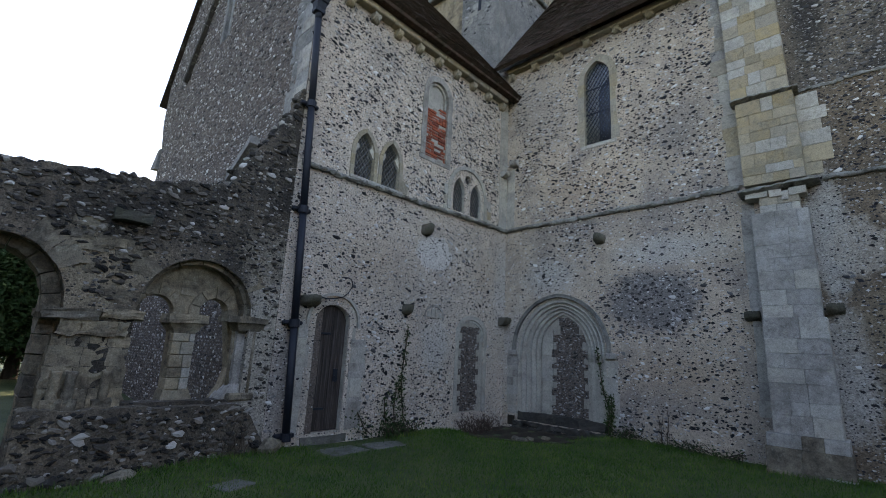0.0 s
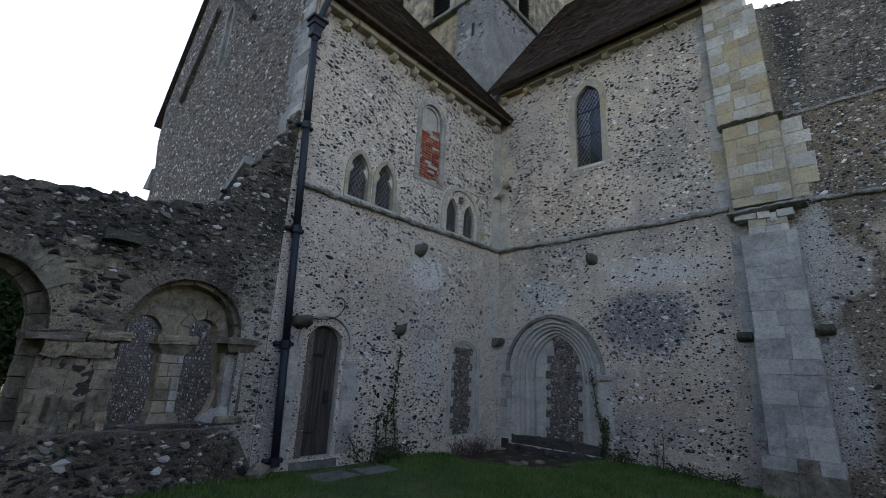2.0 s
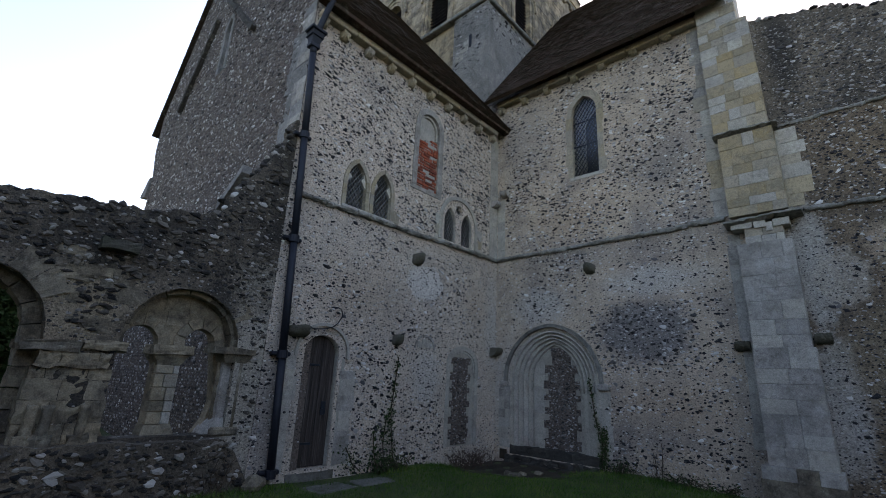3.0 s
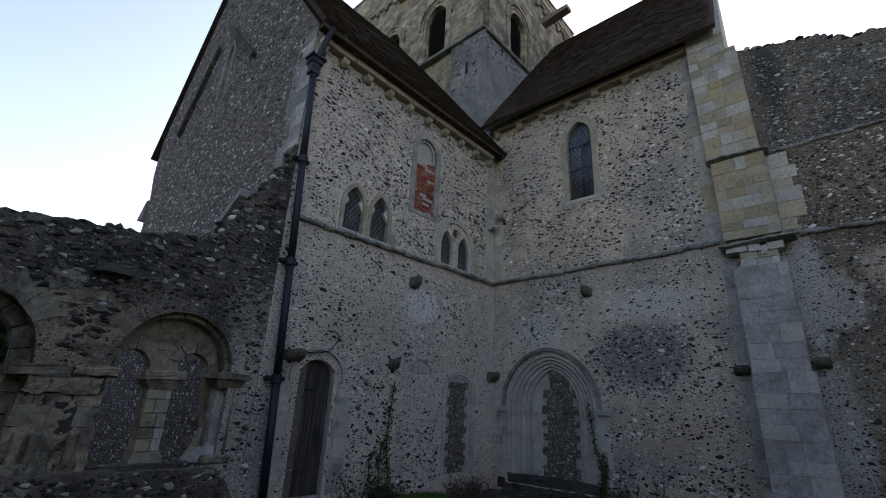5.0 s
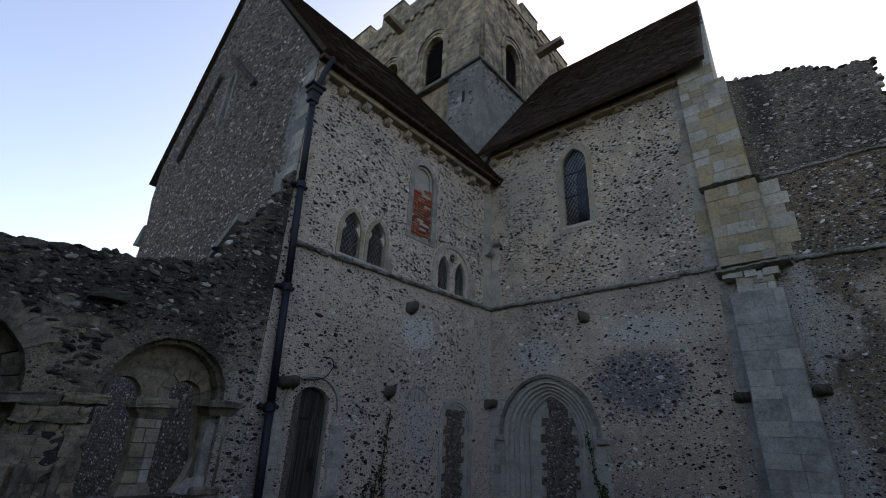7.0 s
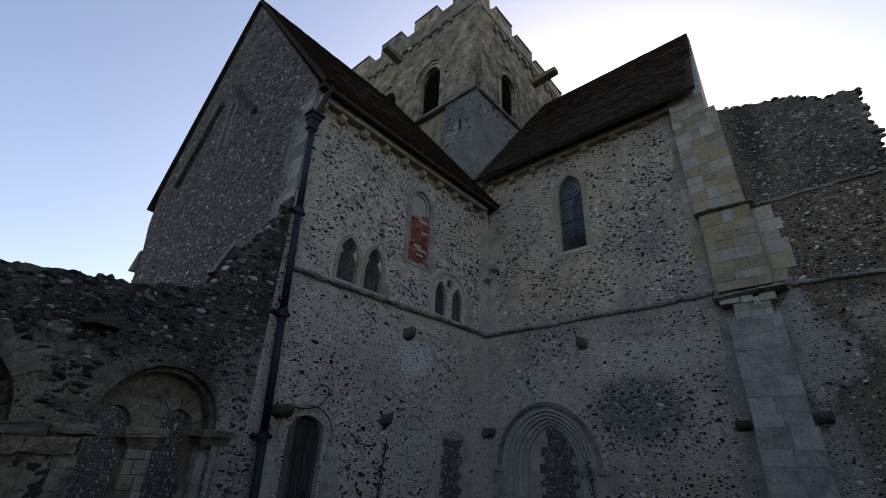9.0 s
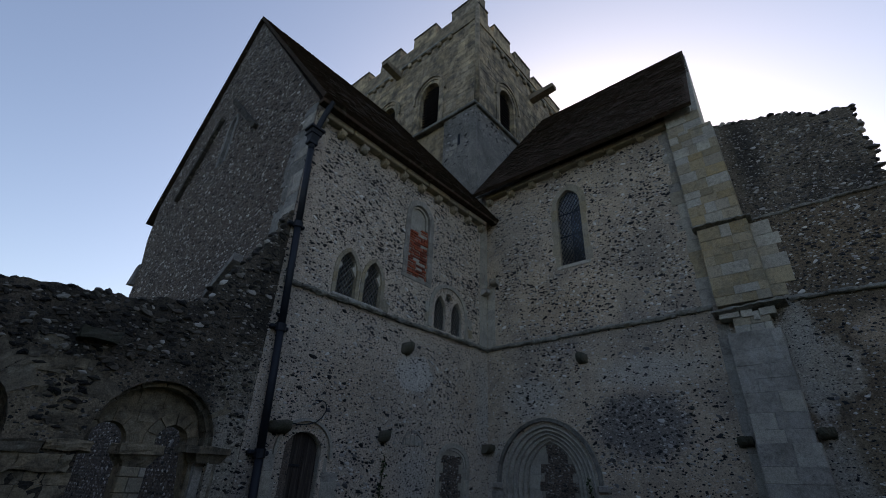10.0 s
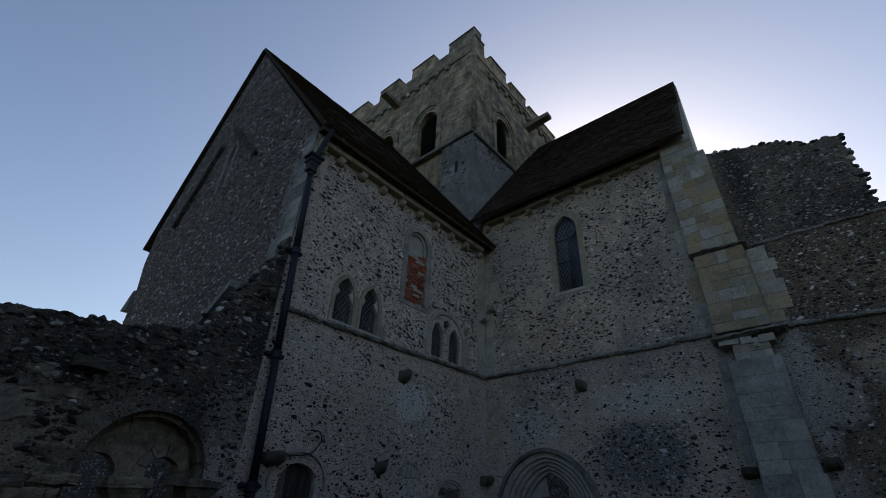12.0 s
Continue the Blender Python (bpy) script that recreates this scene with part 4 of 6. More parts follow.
courses(WA, -5.80, -5.62, 0.15, 2.0, -0.1, 0.010, 0.3, 0.3, [M_STONE], surround, 22, "jamb_stone")
M_PAVE = stone("mossy_paving", (0.16, 0.155, 0.14), (0.12, 0.12, 0.105), (0.06, 0.065, 0.04))
step = tagged(part("door_step", worn(block(WA, -5.54, -4.66, 0.0, 0.13, -0.33, 0.02, 0.0), 0.012), M_PAVE), "worn pale stone doorstep below the oak door", "step")
for (x, y, w, d, a), label in zip(((0.52, -5.05, 0.5, 0.75, 0.1), (0.62, -4.25, 0.45, 0.7, -0.12), (1.55, -7.25, 0.32, 0.42, 0.35)), ("worn grey paving slab before the doorstep", "mossy paving slab before the doorstep", "flat slate slab lying in the grass")):
    bm = box_bm(bmesh.new(), Matrix.Translation((x, y, ground_z(x, y) - 0.032)) @ Matrix.Rotation(a, 4, "Z") @ Matrix.Diagonal((w, d, 0.09, 1)), 0.015, rng, 0.03)
    tagged(part("paving_slab", bm, M_PAVE), label, "slab", "slabs in the lawn")

# ---- blocked doorway in the transept wall ----
blocked = tagged(empty("blocked_doorway", (0, -1.3, 0.2)), "small blocked doorway filled with flint in a stone frame", "blocked doorway")
part("filling", prism(WA, BLOCKED, (), -0.05, 0.3), M_STONE, blocked, "pale stone filling")
ring(WA, arch(-1.76, -0.84, 0.30, 2.06, 2.38), 0.11, -0.1, 0.012, 0.36, M_STONE, blocked, "jamb_stone", rng, 0.012)
part("moulding", arch_bar(WA, arch(-1.70, -0.90, 1.9, 2.06, 2.32), 0.05, -0.06, -0.02), M_STONE, blocked)


def toothed(cu, half, v0, v1, high, tooth, seed):
    """A stepped outline, wider and narrower from course to course."""
    r, left, right, v, k = random.Random(seed), [], [], v0, 0
    while v < v1 - 0.02:
        h = min(high * r.uniform(0.7, 1.3), v1 - v)
        a = half(v) + (tooth if k % 2 else -tooth) * r.uniform(0.4, 1.0)
        b = half(v) + (tooth if k % 2 else -tooth) * r.uniform(0.4, 1.0)
        left += [(cu - a, v), (cu - a, v + h)]
        right += [(cu + b, v), (cu + b, v + h)]
        v += h
        k += 1
    return left + right[::-1]


TEETH_A = toothed(-1.33, lambda v: 0.30, 0.33, 2.22, 0.17, 0.06, 3)
part("flint_filling", prism(WA, TEETH_A, (), -0.035, 0.02), M_G, blocked, "grey knapped flint filling")

# ledge colour: damp stain, darkened further for the shade at the wall foot
M_DAMP_SHADE = stone("damp_shaded_stone", (0.075, 0.07, 0.062), (0.055, 0.052, 0.046), (0.03, 0.03, 0.026), 0.1)

# ---- blocked nave doorway with its moulded arch ----
portal = tagged(empty("nave_doorway", (1.6, 0, 0.1)), "blocked pointed doorway with deep stone mouldings and flint filling", "blocked doorway")
part("filling", prism(WB, DOORB, (), -0.27, 0.3), M_STONE, portal, "pale stone blocks lining the filling")
for k in range(5):
    inset, top_z = 0.105 * (k + 1), 2.98 - 0.072 * (k + 1)
    line = arch(0.42 + inset, 2.70 - inset, 0.30, 1.77, top_z, True, 20)
    part("arch_order", arch_bar(WB, line, 0.115, -0.3, -0.02 - 0.05 * k), M_STONE, portal)
    part("roll_moulding", tube([WB.at(u, v, -0.03 - 0.05 * k) for u, v in arch(0.42 + inset - 0.012, 2.70 - inset + 0.012, 1.55, 1.77, top_z + 0.008, True, 20)], 0.024, 6), M_STONE, portal, smooth=True)
part("hood_mould", arch_bar(WB, arch(0.38, 2.74, 1.70, 1.77, 3.02, True, 20), 0.075, -0.03, 0.075), M_STRING, portal)
for u in (0.30, 2.82):
    part("hood_stop", block(WB, u - 0.11, u + 0.11, 1.63, 1.76, -0.03, 0.09, 0.02), M_GREYSTONE, portal)
for s, cu in ((1, 0.98), (-1, 2.14)):
    z = 0.3
    while z < 1.95:
        h = rng.uniform(0.22, 0.32)
        part("lining_stone", block(WB, cu + 0.004, cu + 0.246 + (0.05 if s > 0 else 0), z + 0.003, z + h - 0.003, -0.3, -0.245 + rng.uniform(-0.005, 0.005), 0.006), M_STONE, portal)
        z += h
TEETH_B = toothed(1.70, lambda v: 0.40 if v < 1.9 else 0.40 - 0.46 * (v - 1.9), 0.2, 2.55, 0.17, 0.09, 8)
part("flint_filling", prism(WB, TEETH_B, (), -0.235, 0.06), M_G, portal, "grey knapped flint filling with stepped edges")
ledge = tagged(empty("stone_ledge", (1.5, 0, 0)), "damp stone ledge under the blocked doorway, its shade painted in", "ledge")
courses(WB, 0.34, 2.70, -0.45, 0.11, -0.1, 0.06, 0.2, 0.4, [M_DAMP_SHADE], ledge, 33, "ledge_stone", wear=0.05)
courses(WB, 0.44, 2.64, 0.11, 0.31, -0.3, -0.01, 0.2, 0.5, [M_DAMP_SHADE], ledge, 34, "ledge_stone", wear=0.04)
courses(WB, 0.16, 0.40, 0.25, 1.65, -0.1, 0.012, 0.25, 0.25, [M_STONE, M_GREYSTONE], portal, 31, "jamb_stone", uneven=0.06)
courses(WB, 2.72, 2.92, 0.3, 1.6, -0.1, 0.010, 0.26, 0.25, [M_STONE], portal, 32, "jamb_stone", uneven=0.05)

tablet = tagged(empty("carved_tablet", (0, -2.6, 2.3)), "small weathered half-round carved tablet in the wall", "tablet")
ring(WA, arch(-2.86, -2.34, 2.30, 2.34, 2.56), 0.05, -0.05, 0.02, 0.16, M_GREYSTONE, tablet, "rim_stone", rng, 0.0, 0.004, 0.006)
for k in range(4):
    part("tablet_stone", worn(block(WA, -2.83 + 0.13 * k, -2.71 + 0.13 * k, 2.33, 2.45 + 0.06 * (k in (1, 2)), -0.05, 0.014, 0.0), 0.01), M_STONE, tablet)

# ---- the buttress ----
butt = tagged(empty("buttress", (6.0, -0.2, 0.0)), "stepped ashlar buttress of grey and yellow limestone", "buttress")
LOW, MID = [M_GREYSTONE, M_STONE, M_GREYSTONE], [M_YELLOW, M_BUFF, M_BUFF, M_STONE]
courses(WB, 5.47, 6.56, -0.2, 0.62, -0.1, 0.48, 0.3, 0.42, [M_GREYSTONE, M_RUINSTONE], butt, 41, "stone_block", lean=(0.05, -0.05))
courses(WB, 5.60, 6.47, 0.62, 2.45, -0.1, 0.37, 0.27, 0.42, LOW, butt, 42, lean=(0.0, -0.02))
courses(WB, 5.61, 6.41, 2.45, 4.30, -0.1, 0.30, 0.27, 0.38, LOW, butt, 43, lean=(-0.03, -0.01))
courses(WB, 5.72, 6.30, 4.30, 4.60, -0.1, 0.24, 0.15, 0.25, [M_STONE, M_YELLOW], butt, 44, wear=0.01)
for u0, u1, v0, v1 in ((5.52, 5.86, 4.60, 4.70), (5.88, 6.06, 4.58, 4.70), (6.16, 6.40, 4.57, 4.70), (6.06, 6.15, 4.5, 4.66)):
    part("tooth_stone", worn(block(WB, u0, u1, v0, v1, -0.1, 0.27, 0.0), 0.012), M_STONE, butt)
courses(WB, 5.52, 6.42, 4.86, 6.52, -0.1, 0.26, 0.2, 0.3, MID, butt, 45, lean=(-0.02, -0.03))
courses(WB, 5.44, 6.34, 6.62, 9.15, -0.1, 0.20, 0.22, 0.3, MID + [M_STONE], butt, 46, lean=(-0.05, -0.05))
courses(WB, 5.40, 6.12, 9.15, 9.62, -0.1, 0.19, 0.24, 0.4, [M_STONE, M_YELLOW], butt, 47)
courses(WB, 5.40, 5.98, 9.62, 9.9, -0.1, 0.18, 0.24, 0.4, [M_STONE], butt, 48)
string(WB, (5.42, 4.74), (6.60, 4.80), 0.36, 0.13, butt, 5, -0.1)
string(WB, (5.42, 6.60), (6.46, 6.56), 0.33, 0.10, butt, 6, -0.1)
quoins = tagged(empty("quoin_strip", (6.6, 0, 4.8)), "flush dressed quoins beside the buttress", "quoins")
courses(WB, 6.42, 6.62, 4.95, 6.5, -0.1, 0.015, 0.26, 0.4, [M_STONE, M_YELLOW], quoins, 51, "quoin", uneven=0.2)
courses(WB, 5.26, 5.44, 4.98, 9.6, -0.1, 0.012, 0.3, 0.4, [M_STONE, M_GREYSTONE, M_YELLOW], quoins, 54, "quoin", uneven=0.16)
courses(WB, 5.42, 5.58, 0.8, 4.6, -0.1, 0.012, 0.34, 0.4, [M_STONE, M_GREYSTONE], quoins, 55, "quoin", uneven=0.05)
corner_q = tagged(empty("corner_quoins", (0, -0.2, 4.9)), "pale dressed stones in the inner corner above the string course", "quoins")
courses(WA, -0.36, -0.01, 4.92, 8.4, -0.1, 0.010, 0.28, 0.36, [M_STONE], corner_q, 56, "quoin", uneven=0.0)
courses(WB, 0.02, 0.26, 4.92, 6.6, -0.1, 0.010, 0.28, 0.3, [M_STONE], corner_q, 57, "quoin")
gable_q = tagged(empty("gable_quoins", (-0.2, -6.2, 4.0)), "grey dressed quoins up the corner of the gable", "quoins")
courses(WG, -0.46, -0.015, 5.4, 8.9, -0.1, 0.014, 0.3, 0.5, [M_CORNER, M_CORNER, M_GREYSTONE], gable_q, 58, "quoin", wear=0.012)
courses(WG, -0.66, -0.47, 5.4, 8.3, -0.1, 0.012, 0.5, 0.3, [M_CORNER], gable_q, 59, "quoin", uneven=0.16, wear=0.012)


# ---- corbels ----
def corbel_mesh(name, w, h, d, material, knob):
    """A bracket: flat on top, rounded below; local x along the wall, y up, z out."""
    bm = bmesh.new()
    prof = [(h / 2, -0.05), (h / 2, d)] + [(h / 2 - h * 0.3 - h * 0.7 * math.sin(a), d * math.cos(a)) for a in [i * math.pi / 10 for i in range(6)]] + [(-h / 2, -0.05)]
    rows = []
    for i in range(11):
        k = i / 10
        q = 1.0 if not knob else (1 - abs(2 * k - 1) ** 2.5) ** 0.5 * 0.75 + 0.25
        rows.append([bm.verts.new(((k - 0.5) * w, y * (1 if not knob else 0.55 + 0.45 * q), z * q if z > 0 else z)) for y, z in prof])
    n = len(prof)
    for r0, r1 in zip(rows, rows[1:]):
        for i in range(n):
            bm.faces.new((r0[i], r0[(i + 1) % n], r1[(i + 1) % n], r1[i]))
    bm.faces.new(rows[0][::-1]), bm.faces.new(rows[-1])
    bmesh.ops.recalc_face_normals(bm, faces=bm.faces)
    rr = random.Random(len(name) + int(w * 1000))
    for v in bm.verts:
        v.co += Vector((rr.uniform(-1, 1), rr.uniform(-1, 1), rr.uniform(-1, 1))) * (0.011 if knob else 0.012)
    ob = part(name, bm, material, smooth=knob)
    return ob


M_MOSS = stone("mossy_corbel_stone", (0.13, 0.12, 0.095), (0.085, 0.08, 0.065), (0.05, 0.055, 0.032), 0.2, 0.5, 0.9, 0.42)
knob = tagged(corbel_mesh("corbel", 0.24, 0.25, 0.23, M_MOSS, True), "dark weathered round corbel projecting from the flint wall", "corbel", "cloister roof corbels")
knob.matrix_basis = WA.matrix(-3.02, 4.20, 0.0)
for pl, u, v, s in ((WA, -3.44, 2.41, 0.85), (WB, 2.63, 4.30, 0.95)):
    copy_thing(knob, pl.matrix(u, v, 0.0)).scale = (s, s, s)
sq = tagged(corbel_mesh("corbel", 0.26, 0.20, 0.22, M_MOSS, False), "square mossy corbel block in the flint wall", "corbel", "cloister roof corbels")
sq.matrix_basis = WA.matrix(-0.14, 2.44, 0.0)
for u in (5.43, 6.56):
    copy_thing(sq, WB.matrix(u, 2.50 + (0.1 if u > 6 else 0), 0.0)).scale = (0.85, 0.8, 0.8)
bowl = tagged(corbel_mesh("corbel", 0.34, 0.2, 0.24, M_MOSS, True), "low bowl-shaped stone corbel beside the doorway", "corbel", "cloister roof corbels")
bowl.matrix_basis = WA.matrix(-5.66, 2.34, 0.0)
perch = tagged(corbel_mesh("corbel", 0.2, 0.16, 0.2, M_GREYSTONE, False), "small carved bracket in the inner corner of the walls", "corbel", "corner brackets")
perch.matrix_basis = WA.matrix(-0.22, 6.42, 0.0)
copy_thing(perch, WB.matrix(0.30, 6.72, 0.0))
eave = tagged(corbel_mesh("corbel", 0.16, 0.18, 0.15, M_YELLOW, False), "carved stone corbel under the eaves", "corbel", "eaves corbels")
eave.matrix_basis = WA.matrix(-6.05, 8.39, 0.0)
for i in range(9):
    copy_thing(eave, WA.matrix(-5.54 + 0.645 * i, 8.39 + rng.uniform(-0.01, 0.01), 0.0, (rng.uniform(0.9, 1.1), 1, 1)))
for u in (0.14, 0.93, 1.65, 2.46, 3.22, 4.01, 4.78):
    copy_thing(eave, WB.matrix(u, 9.44 + 0.025 * u, 0.0, (1.1, 1, 1), rng.uniform(-0.05, 0.05)))
for pl, u0, u1, v, label, at in ((WA, -6.15, -0.3, 8.56, "pale stone cornice under the transept eaves", (0.1, -3, 8.5)), (WB, 0.05, 5.38, 9.60, "pale stone cornice under the nave eaves", (2.7, -0.1, 9.6))):
    cor = tagged(empty("cornice", at), label, "cornice")
    n = int((u1 - u0) / 0.75)
    for i in range(n):
        a, b = u0 + (u1 - u0) * i / n, u0 + (u1 - u0) * (i + 1) / n
        o = rng.uniform(-0.01, 0.01)
        part("cornice_stone", block(pl, a + 0.004, b - 0.004, v - 0.06, v + 0.075, -0.1, 0.19 + o, 0.02), M_YELLOW, cor)
gutter = tagged(part("eaves_board", block(WA, -6.3, 0.06, 8.63, 8.73, 0.18, 0.37, 0.01), M_TILE), "dark eaves board under the transept tiles", "eaves board")

# ---- cast-iron rainwater pipe ----
pipe = tagged(empty("downpipe", (0.1, -5.9, 0.2)), "black cast-iron rainwater pipe with collars and a hopper head", "rainwater pipe")
PX = 0.12


def pipe_y(z):
    return -5.86 - 0.048 * (z - 0.2)


for z0, z1 in ((0.16, 1.95), (1.95, 3.86), (3.86, 5.80), (5.80, 7.52)):
    part("pipe", tube([(PX, pipe_y(z0), z0), (PX, pipe_y(z1), z1)], 0.062, 12), M_IRON, pipe, smooth=True)
for z in (0.2, 1.95, 3.86, 5.80):
    collar = part("collar", tube([(PX, pipe_y(z), z - 0.07), (PX, pipe_y(z), z - 0.02), (PX, pipe_y(z), z + 0.05)], 0.085, 12), M_IRON, pipe)
    part("ear", block(WA, pipe_y(z) - 0.17, pipe_y(z) + 0.17, z - 0.035, z + 0.035, 0.0, 0.10, 0.02), M_IRON, collar)
y = pipe_y(7.7)
hopper = part("hopper", hexa([(0.02, y - 0.13, 7.98), (0.26, y - 0.13, 7.98), (0.26, y + 0.13, 7.98), (0.02, y + 0.13, 7.98), (0.05, y - 0.08, 7.70), (0.19, y - 0.08, 7.70), (0.19, y + 0.08, 7.70), (0.05, y + 0.08, 7.70)]), M_IRON, pipe)
part("hopper_rim", block(WA, y - 0.165, y + 0.165, 7.95, 8.01, 0.0, 0.29, 0.012), M_IRON, hopper)
part("hopper_band", block(WA, y - 0.13, y + 0.13, 7.84, 7.88, 0.0, 0.25, 0.01), M_IRON, hopper)
part("hopper_neck", block(WA, y - 0.10, y + 0.10, 7.62, 7.71, 0.03, 0.20, 0.012), M_IRON, hopper)
part("pipe", tube([(PX, pipe_y(7.5), 7.5), (PX, pipe_y(7.66), 7.66)], 0.062, 12), M_IRON, pipe, smooth=True)
part("outlet", tube([(0.16, y + 0.02, 7.98), (0.25, y + 0.07, 8.35), (0.36, y + 0.14, 8.75)], 0.06, 10), M_IRON, pipe)
cable = tagged(part("cable", tube([WA.at(u, v, 0.075) for u, v in ((-5.81, 2.40), (-5.56, 2.43), (-5.36, 2.41), (-5.2, 2.43), (-5.03, 2.48), (-4.93, 2.56), (-4.86, 2.68), (-4.86, 2.76), (-4.90, 2.82), (-4.97, 2.84), (-5.1, 2.82))], 0.010, 6), M_IRON, None), "black cable looping on the wall above the door", "cable")

# ---- stonework of the ruined arcade ----
arc = tagged(empty("arcade_arch", (0, -7.4, 0.7)), "worn round arch of dressed stone framing two lights", "arch")
ring(WA, arch(-8.14, -6.62, 1.86, 1.98, 2.74, False, 20), 0.24, -0.2, -0.004, 0.25, M_RUINSTONE, arc, "voussoir", rng, 0.06, 0.0, 0.02)
ring(WA, arch(-8.08, -6.68, 1.86, 1.98, 2.68, False, 20), 0.07, -0.32, -0.12, 0.3, M_RUINSTONE, arc, "voussoir", rng, 0.01, 0.0, 0.012)
for lp in (HEAD_L, HEAD_R):
    ring(WA, lp, 0.15, -0.52, -0.30, 0.15, M_ASHLAR, arc, "voussoir", rng, 0.015, 0.0, 0.014)
for k, (u0, u1, v0, v1) in enumerate(((-7.92, -7.62, 2.42, 2.60), (-7.61, -7.30, 2.45, 2.68), (-7.29, -6.98, 2.42, 2.62), (-7.56, -7.30, 2.22, 2.44), (-7.54, -7.36, 1.96, 2.20), (-6.80, -6.72, 2.0, 2.2))):
    part("tympanum_stone", worn(block(WA, u0 + 0.004, u1 - 0.004, v0 + 0.004, v1 - 0.004, -0.4, -0.318 + 0.004 * (k % 2), 0.0), 0.008), M_ASHLAR, arc)
z = 0.9
while z < 1.64:
    h = rng.uniform(0.14, 0.2)
    for u0, u1 in ((-7.58, rng.uniform(-7.48, -7.36)),):
        part("column_drum", block(WA, u0, u1 - 0.004, z + 0.004, min(z + h, 1.68) - 0.004, -0.5, -0.235, 0.008), rng.choice((M_STONE, M_YELLOW, M_ASHLAR)), arc)
        part("column_drum", block(WA, u1 + 0.004, -7.285, z + 0.004, min(z + h, 1.68) - 0.004, -0.5, -0.24, 0.008), rng.choice((M_STONE, M_YELLOW, M_ASHLAR)), arc)
    z += h
part("column_base", worn(hexa([WA.at(-7.62, 0.70, -0.17), WA.at(-7.18, 0.70, -0.17), WA.at(-7.27, 0.9, -0.24), WA.at(-7.59, 0.9, -0.24), WA.at(-7.62, 0.70, -0.56), WA.at(-7.18, 0.70, -0.56), WA.at(-7.27, 0.9, -0.52), WA.at(-7.59, 0.9, -0.52)]), 0.02), M_ASHLAR, arc)
part("capital", worn(hexa([WA.at(-7.57, 1.67, -0.25), WA.at(-7.30, 1.67, -0.25), WA.at(-7.20, 1.82, -0.18), WA.at(-7.66, 1.82, -0.18), WA.at(-7.57, 1.64, -0.52), WA.at(-7.30, 1.64, -0.52), WA.at(-7.18, 1.82, -0.54), WA.at(-7.68, 1.82, -0.54)]), 0.025), M_ASHLAR, arc)
part("abacus", worn(block(WA, -7.69, -7.16, 1.82, 1.94, -0.56, -0.15, 0.0), 0.025), M_ASHLAR, arc)
for cu in (-6.52, -6.70):
    part("shaft", tube([WA.at(cu, 0.84, -0.06 if cu > -6.7 else -0.24), WA.at(cu, 1.78, -0.06 if cu > -6.7 else -0.24)], 0.065, 10), M_RUINSTONE, arc, smooth=True)
    part("shaft_base", block(WA, cu - 0.11, cu + 0.11, 0.74, 0.86, -0.3, 0.03, 0.03), M_RUINSTONE, arc)
    part("capital", hexa([WA.at(cu - 0.07, 1.76, 0.0), WA.at(cu + 0.07, 1.76, 0.0), WA.at(cu + 0.13, 1.88, 0.06), WA.at(cu - 0.13, 1.88, 0.06), WA.at(cu - 0.07, 1.76, -0.3), WA.at(cu + 0.07, 1.76, -0.3), WA.at(cu + 0.13, 1.88, -0.3), WA.at(cu - 0.13, 1.88, -0.3)]), M_RUINSTONE, arc)
part("impost", worn(block(WA, -6.98, -6.36, 1.88, 1.97, -0.33, 0.085, 0.0), 0.015), M_RUINSTONE, arc)
part("impost", worn(block(WA, -8.50, -8.03, 1.80, 1.93, -0.5, 0.06, 0.0), 0.045), M_ASHLAR, arc)
courses(WA, -6.74, -6.60, 0.9, 1.86, -0.33, -0.10, 0.4, 0.3, [M_GREYSTONE], arc, 63, "reveal_stone", wear=0.015)
part("reveal_foot", worn(hexa([WA.at(-6.92, 0.72, -0.06), WA.at(-6.40, 0.72, 0.03), WA.at(-6.50, 0.96, -0.02), WA.at(-6.74, 0.98, -0.1), WA.at(-6.92, 0.72, -0.4), WA.at(-6.40, 0.72, -0.3), WA.at(-6.50, 0.96, -0.3), WA.at(-6.74, 0.98, -0.4)]), 0.02), M_GREYSTONE, arc)
pier = tagged(empty("arcade_pier", (0, -8.6, 0.7)), "worn ashlar pier between the portal and the arcade", "pier")
courses(WA, -8.92, -8.14, 0.72, 1.58, -0.5, 0.01, 0.24, 0.27, [M_ASHLAR], pier, 61, "pier_stone", uneven=0.03, wear=0.022)
courses(WA, -8.90, -8.18, 1.58, 1.76, -0.4, 0.05, 0.2, 0.3, [M_ASHLAR], pier, 62, "pier_stone", wear=0.04)
part("impost", worn(block(WA, -9.08, -8.50, 1.76, 1.90, -0.7, 0.08, 0.0), 0.045), M_RUINSTONE, pier)
for cu in (-8.80, -8.66, -8.32):
    part("shaft", worn(tube([WA.at(cu, 0.8 + 0.12 * k, 0.055) for k in range(4 if cu > -8.9 else 6)], 0.055, 8), 0.016), M_RUINSTONE, pier, smooth=True)
    part("shaft_base", worn(block(WA, cu - 0.1, cu + 0.1, 0.70, 0.84, -0.1, 0.10, 0.0), 0.03), M_RUINSTONE, pier)
gate = tagged(empty("portal_arch", (0, -9.8, 0.0)), "round-arched ruined portal of worn stone", "arch")
ring(WA, arch(-10.32, -8.88, 1.85, 1.93, 2.69, False, 20), 0.27, -0.3, 0.0, 0.26, M_RUINSTONE, gate, "voussoir", rng, 0.06, 0.0, 0.022)
ring(WA, arch(-10.16, -9.05, -0.1, 1.93, 2.58, False, 20), 0.2, -0.72, -0.25, 0.24, M_RUINSTONE, gate, "voussoir", rng, 0.02, 0.0, 0.018)
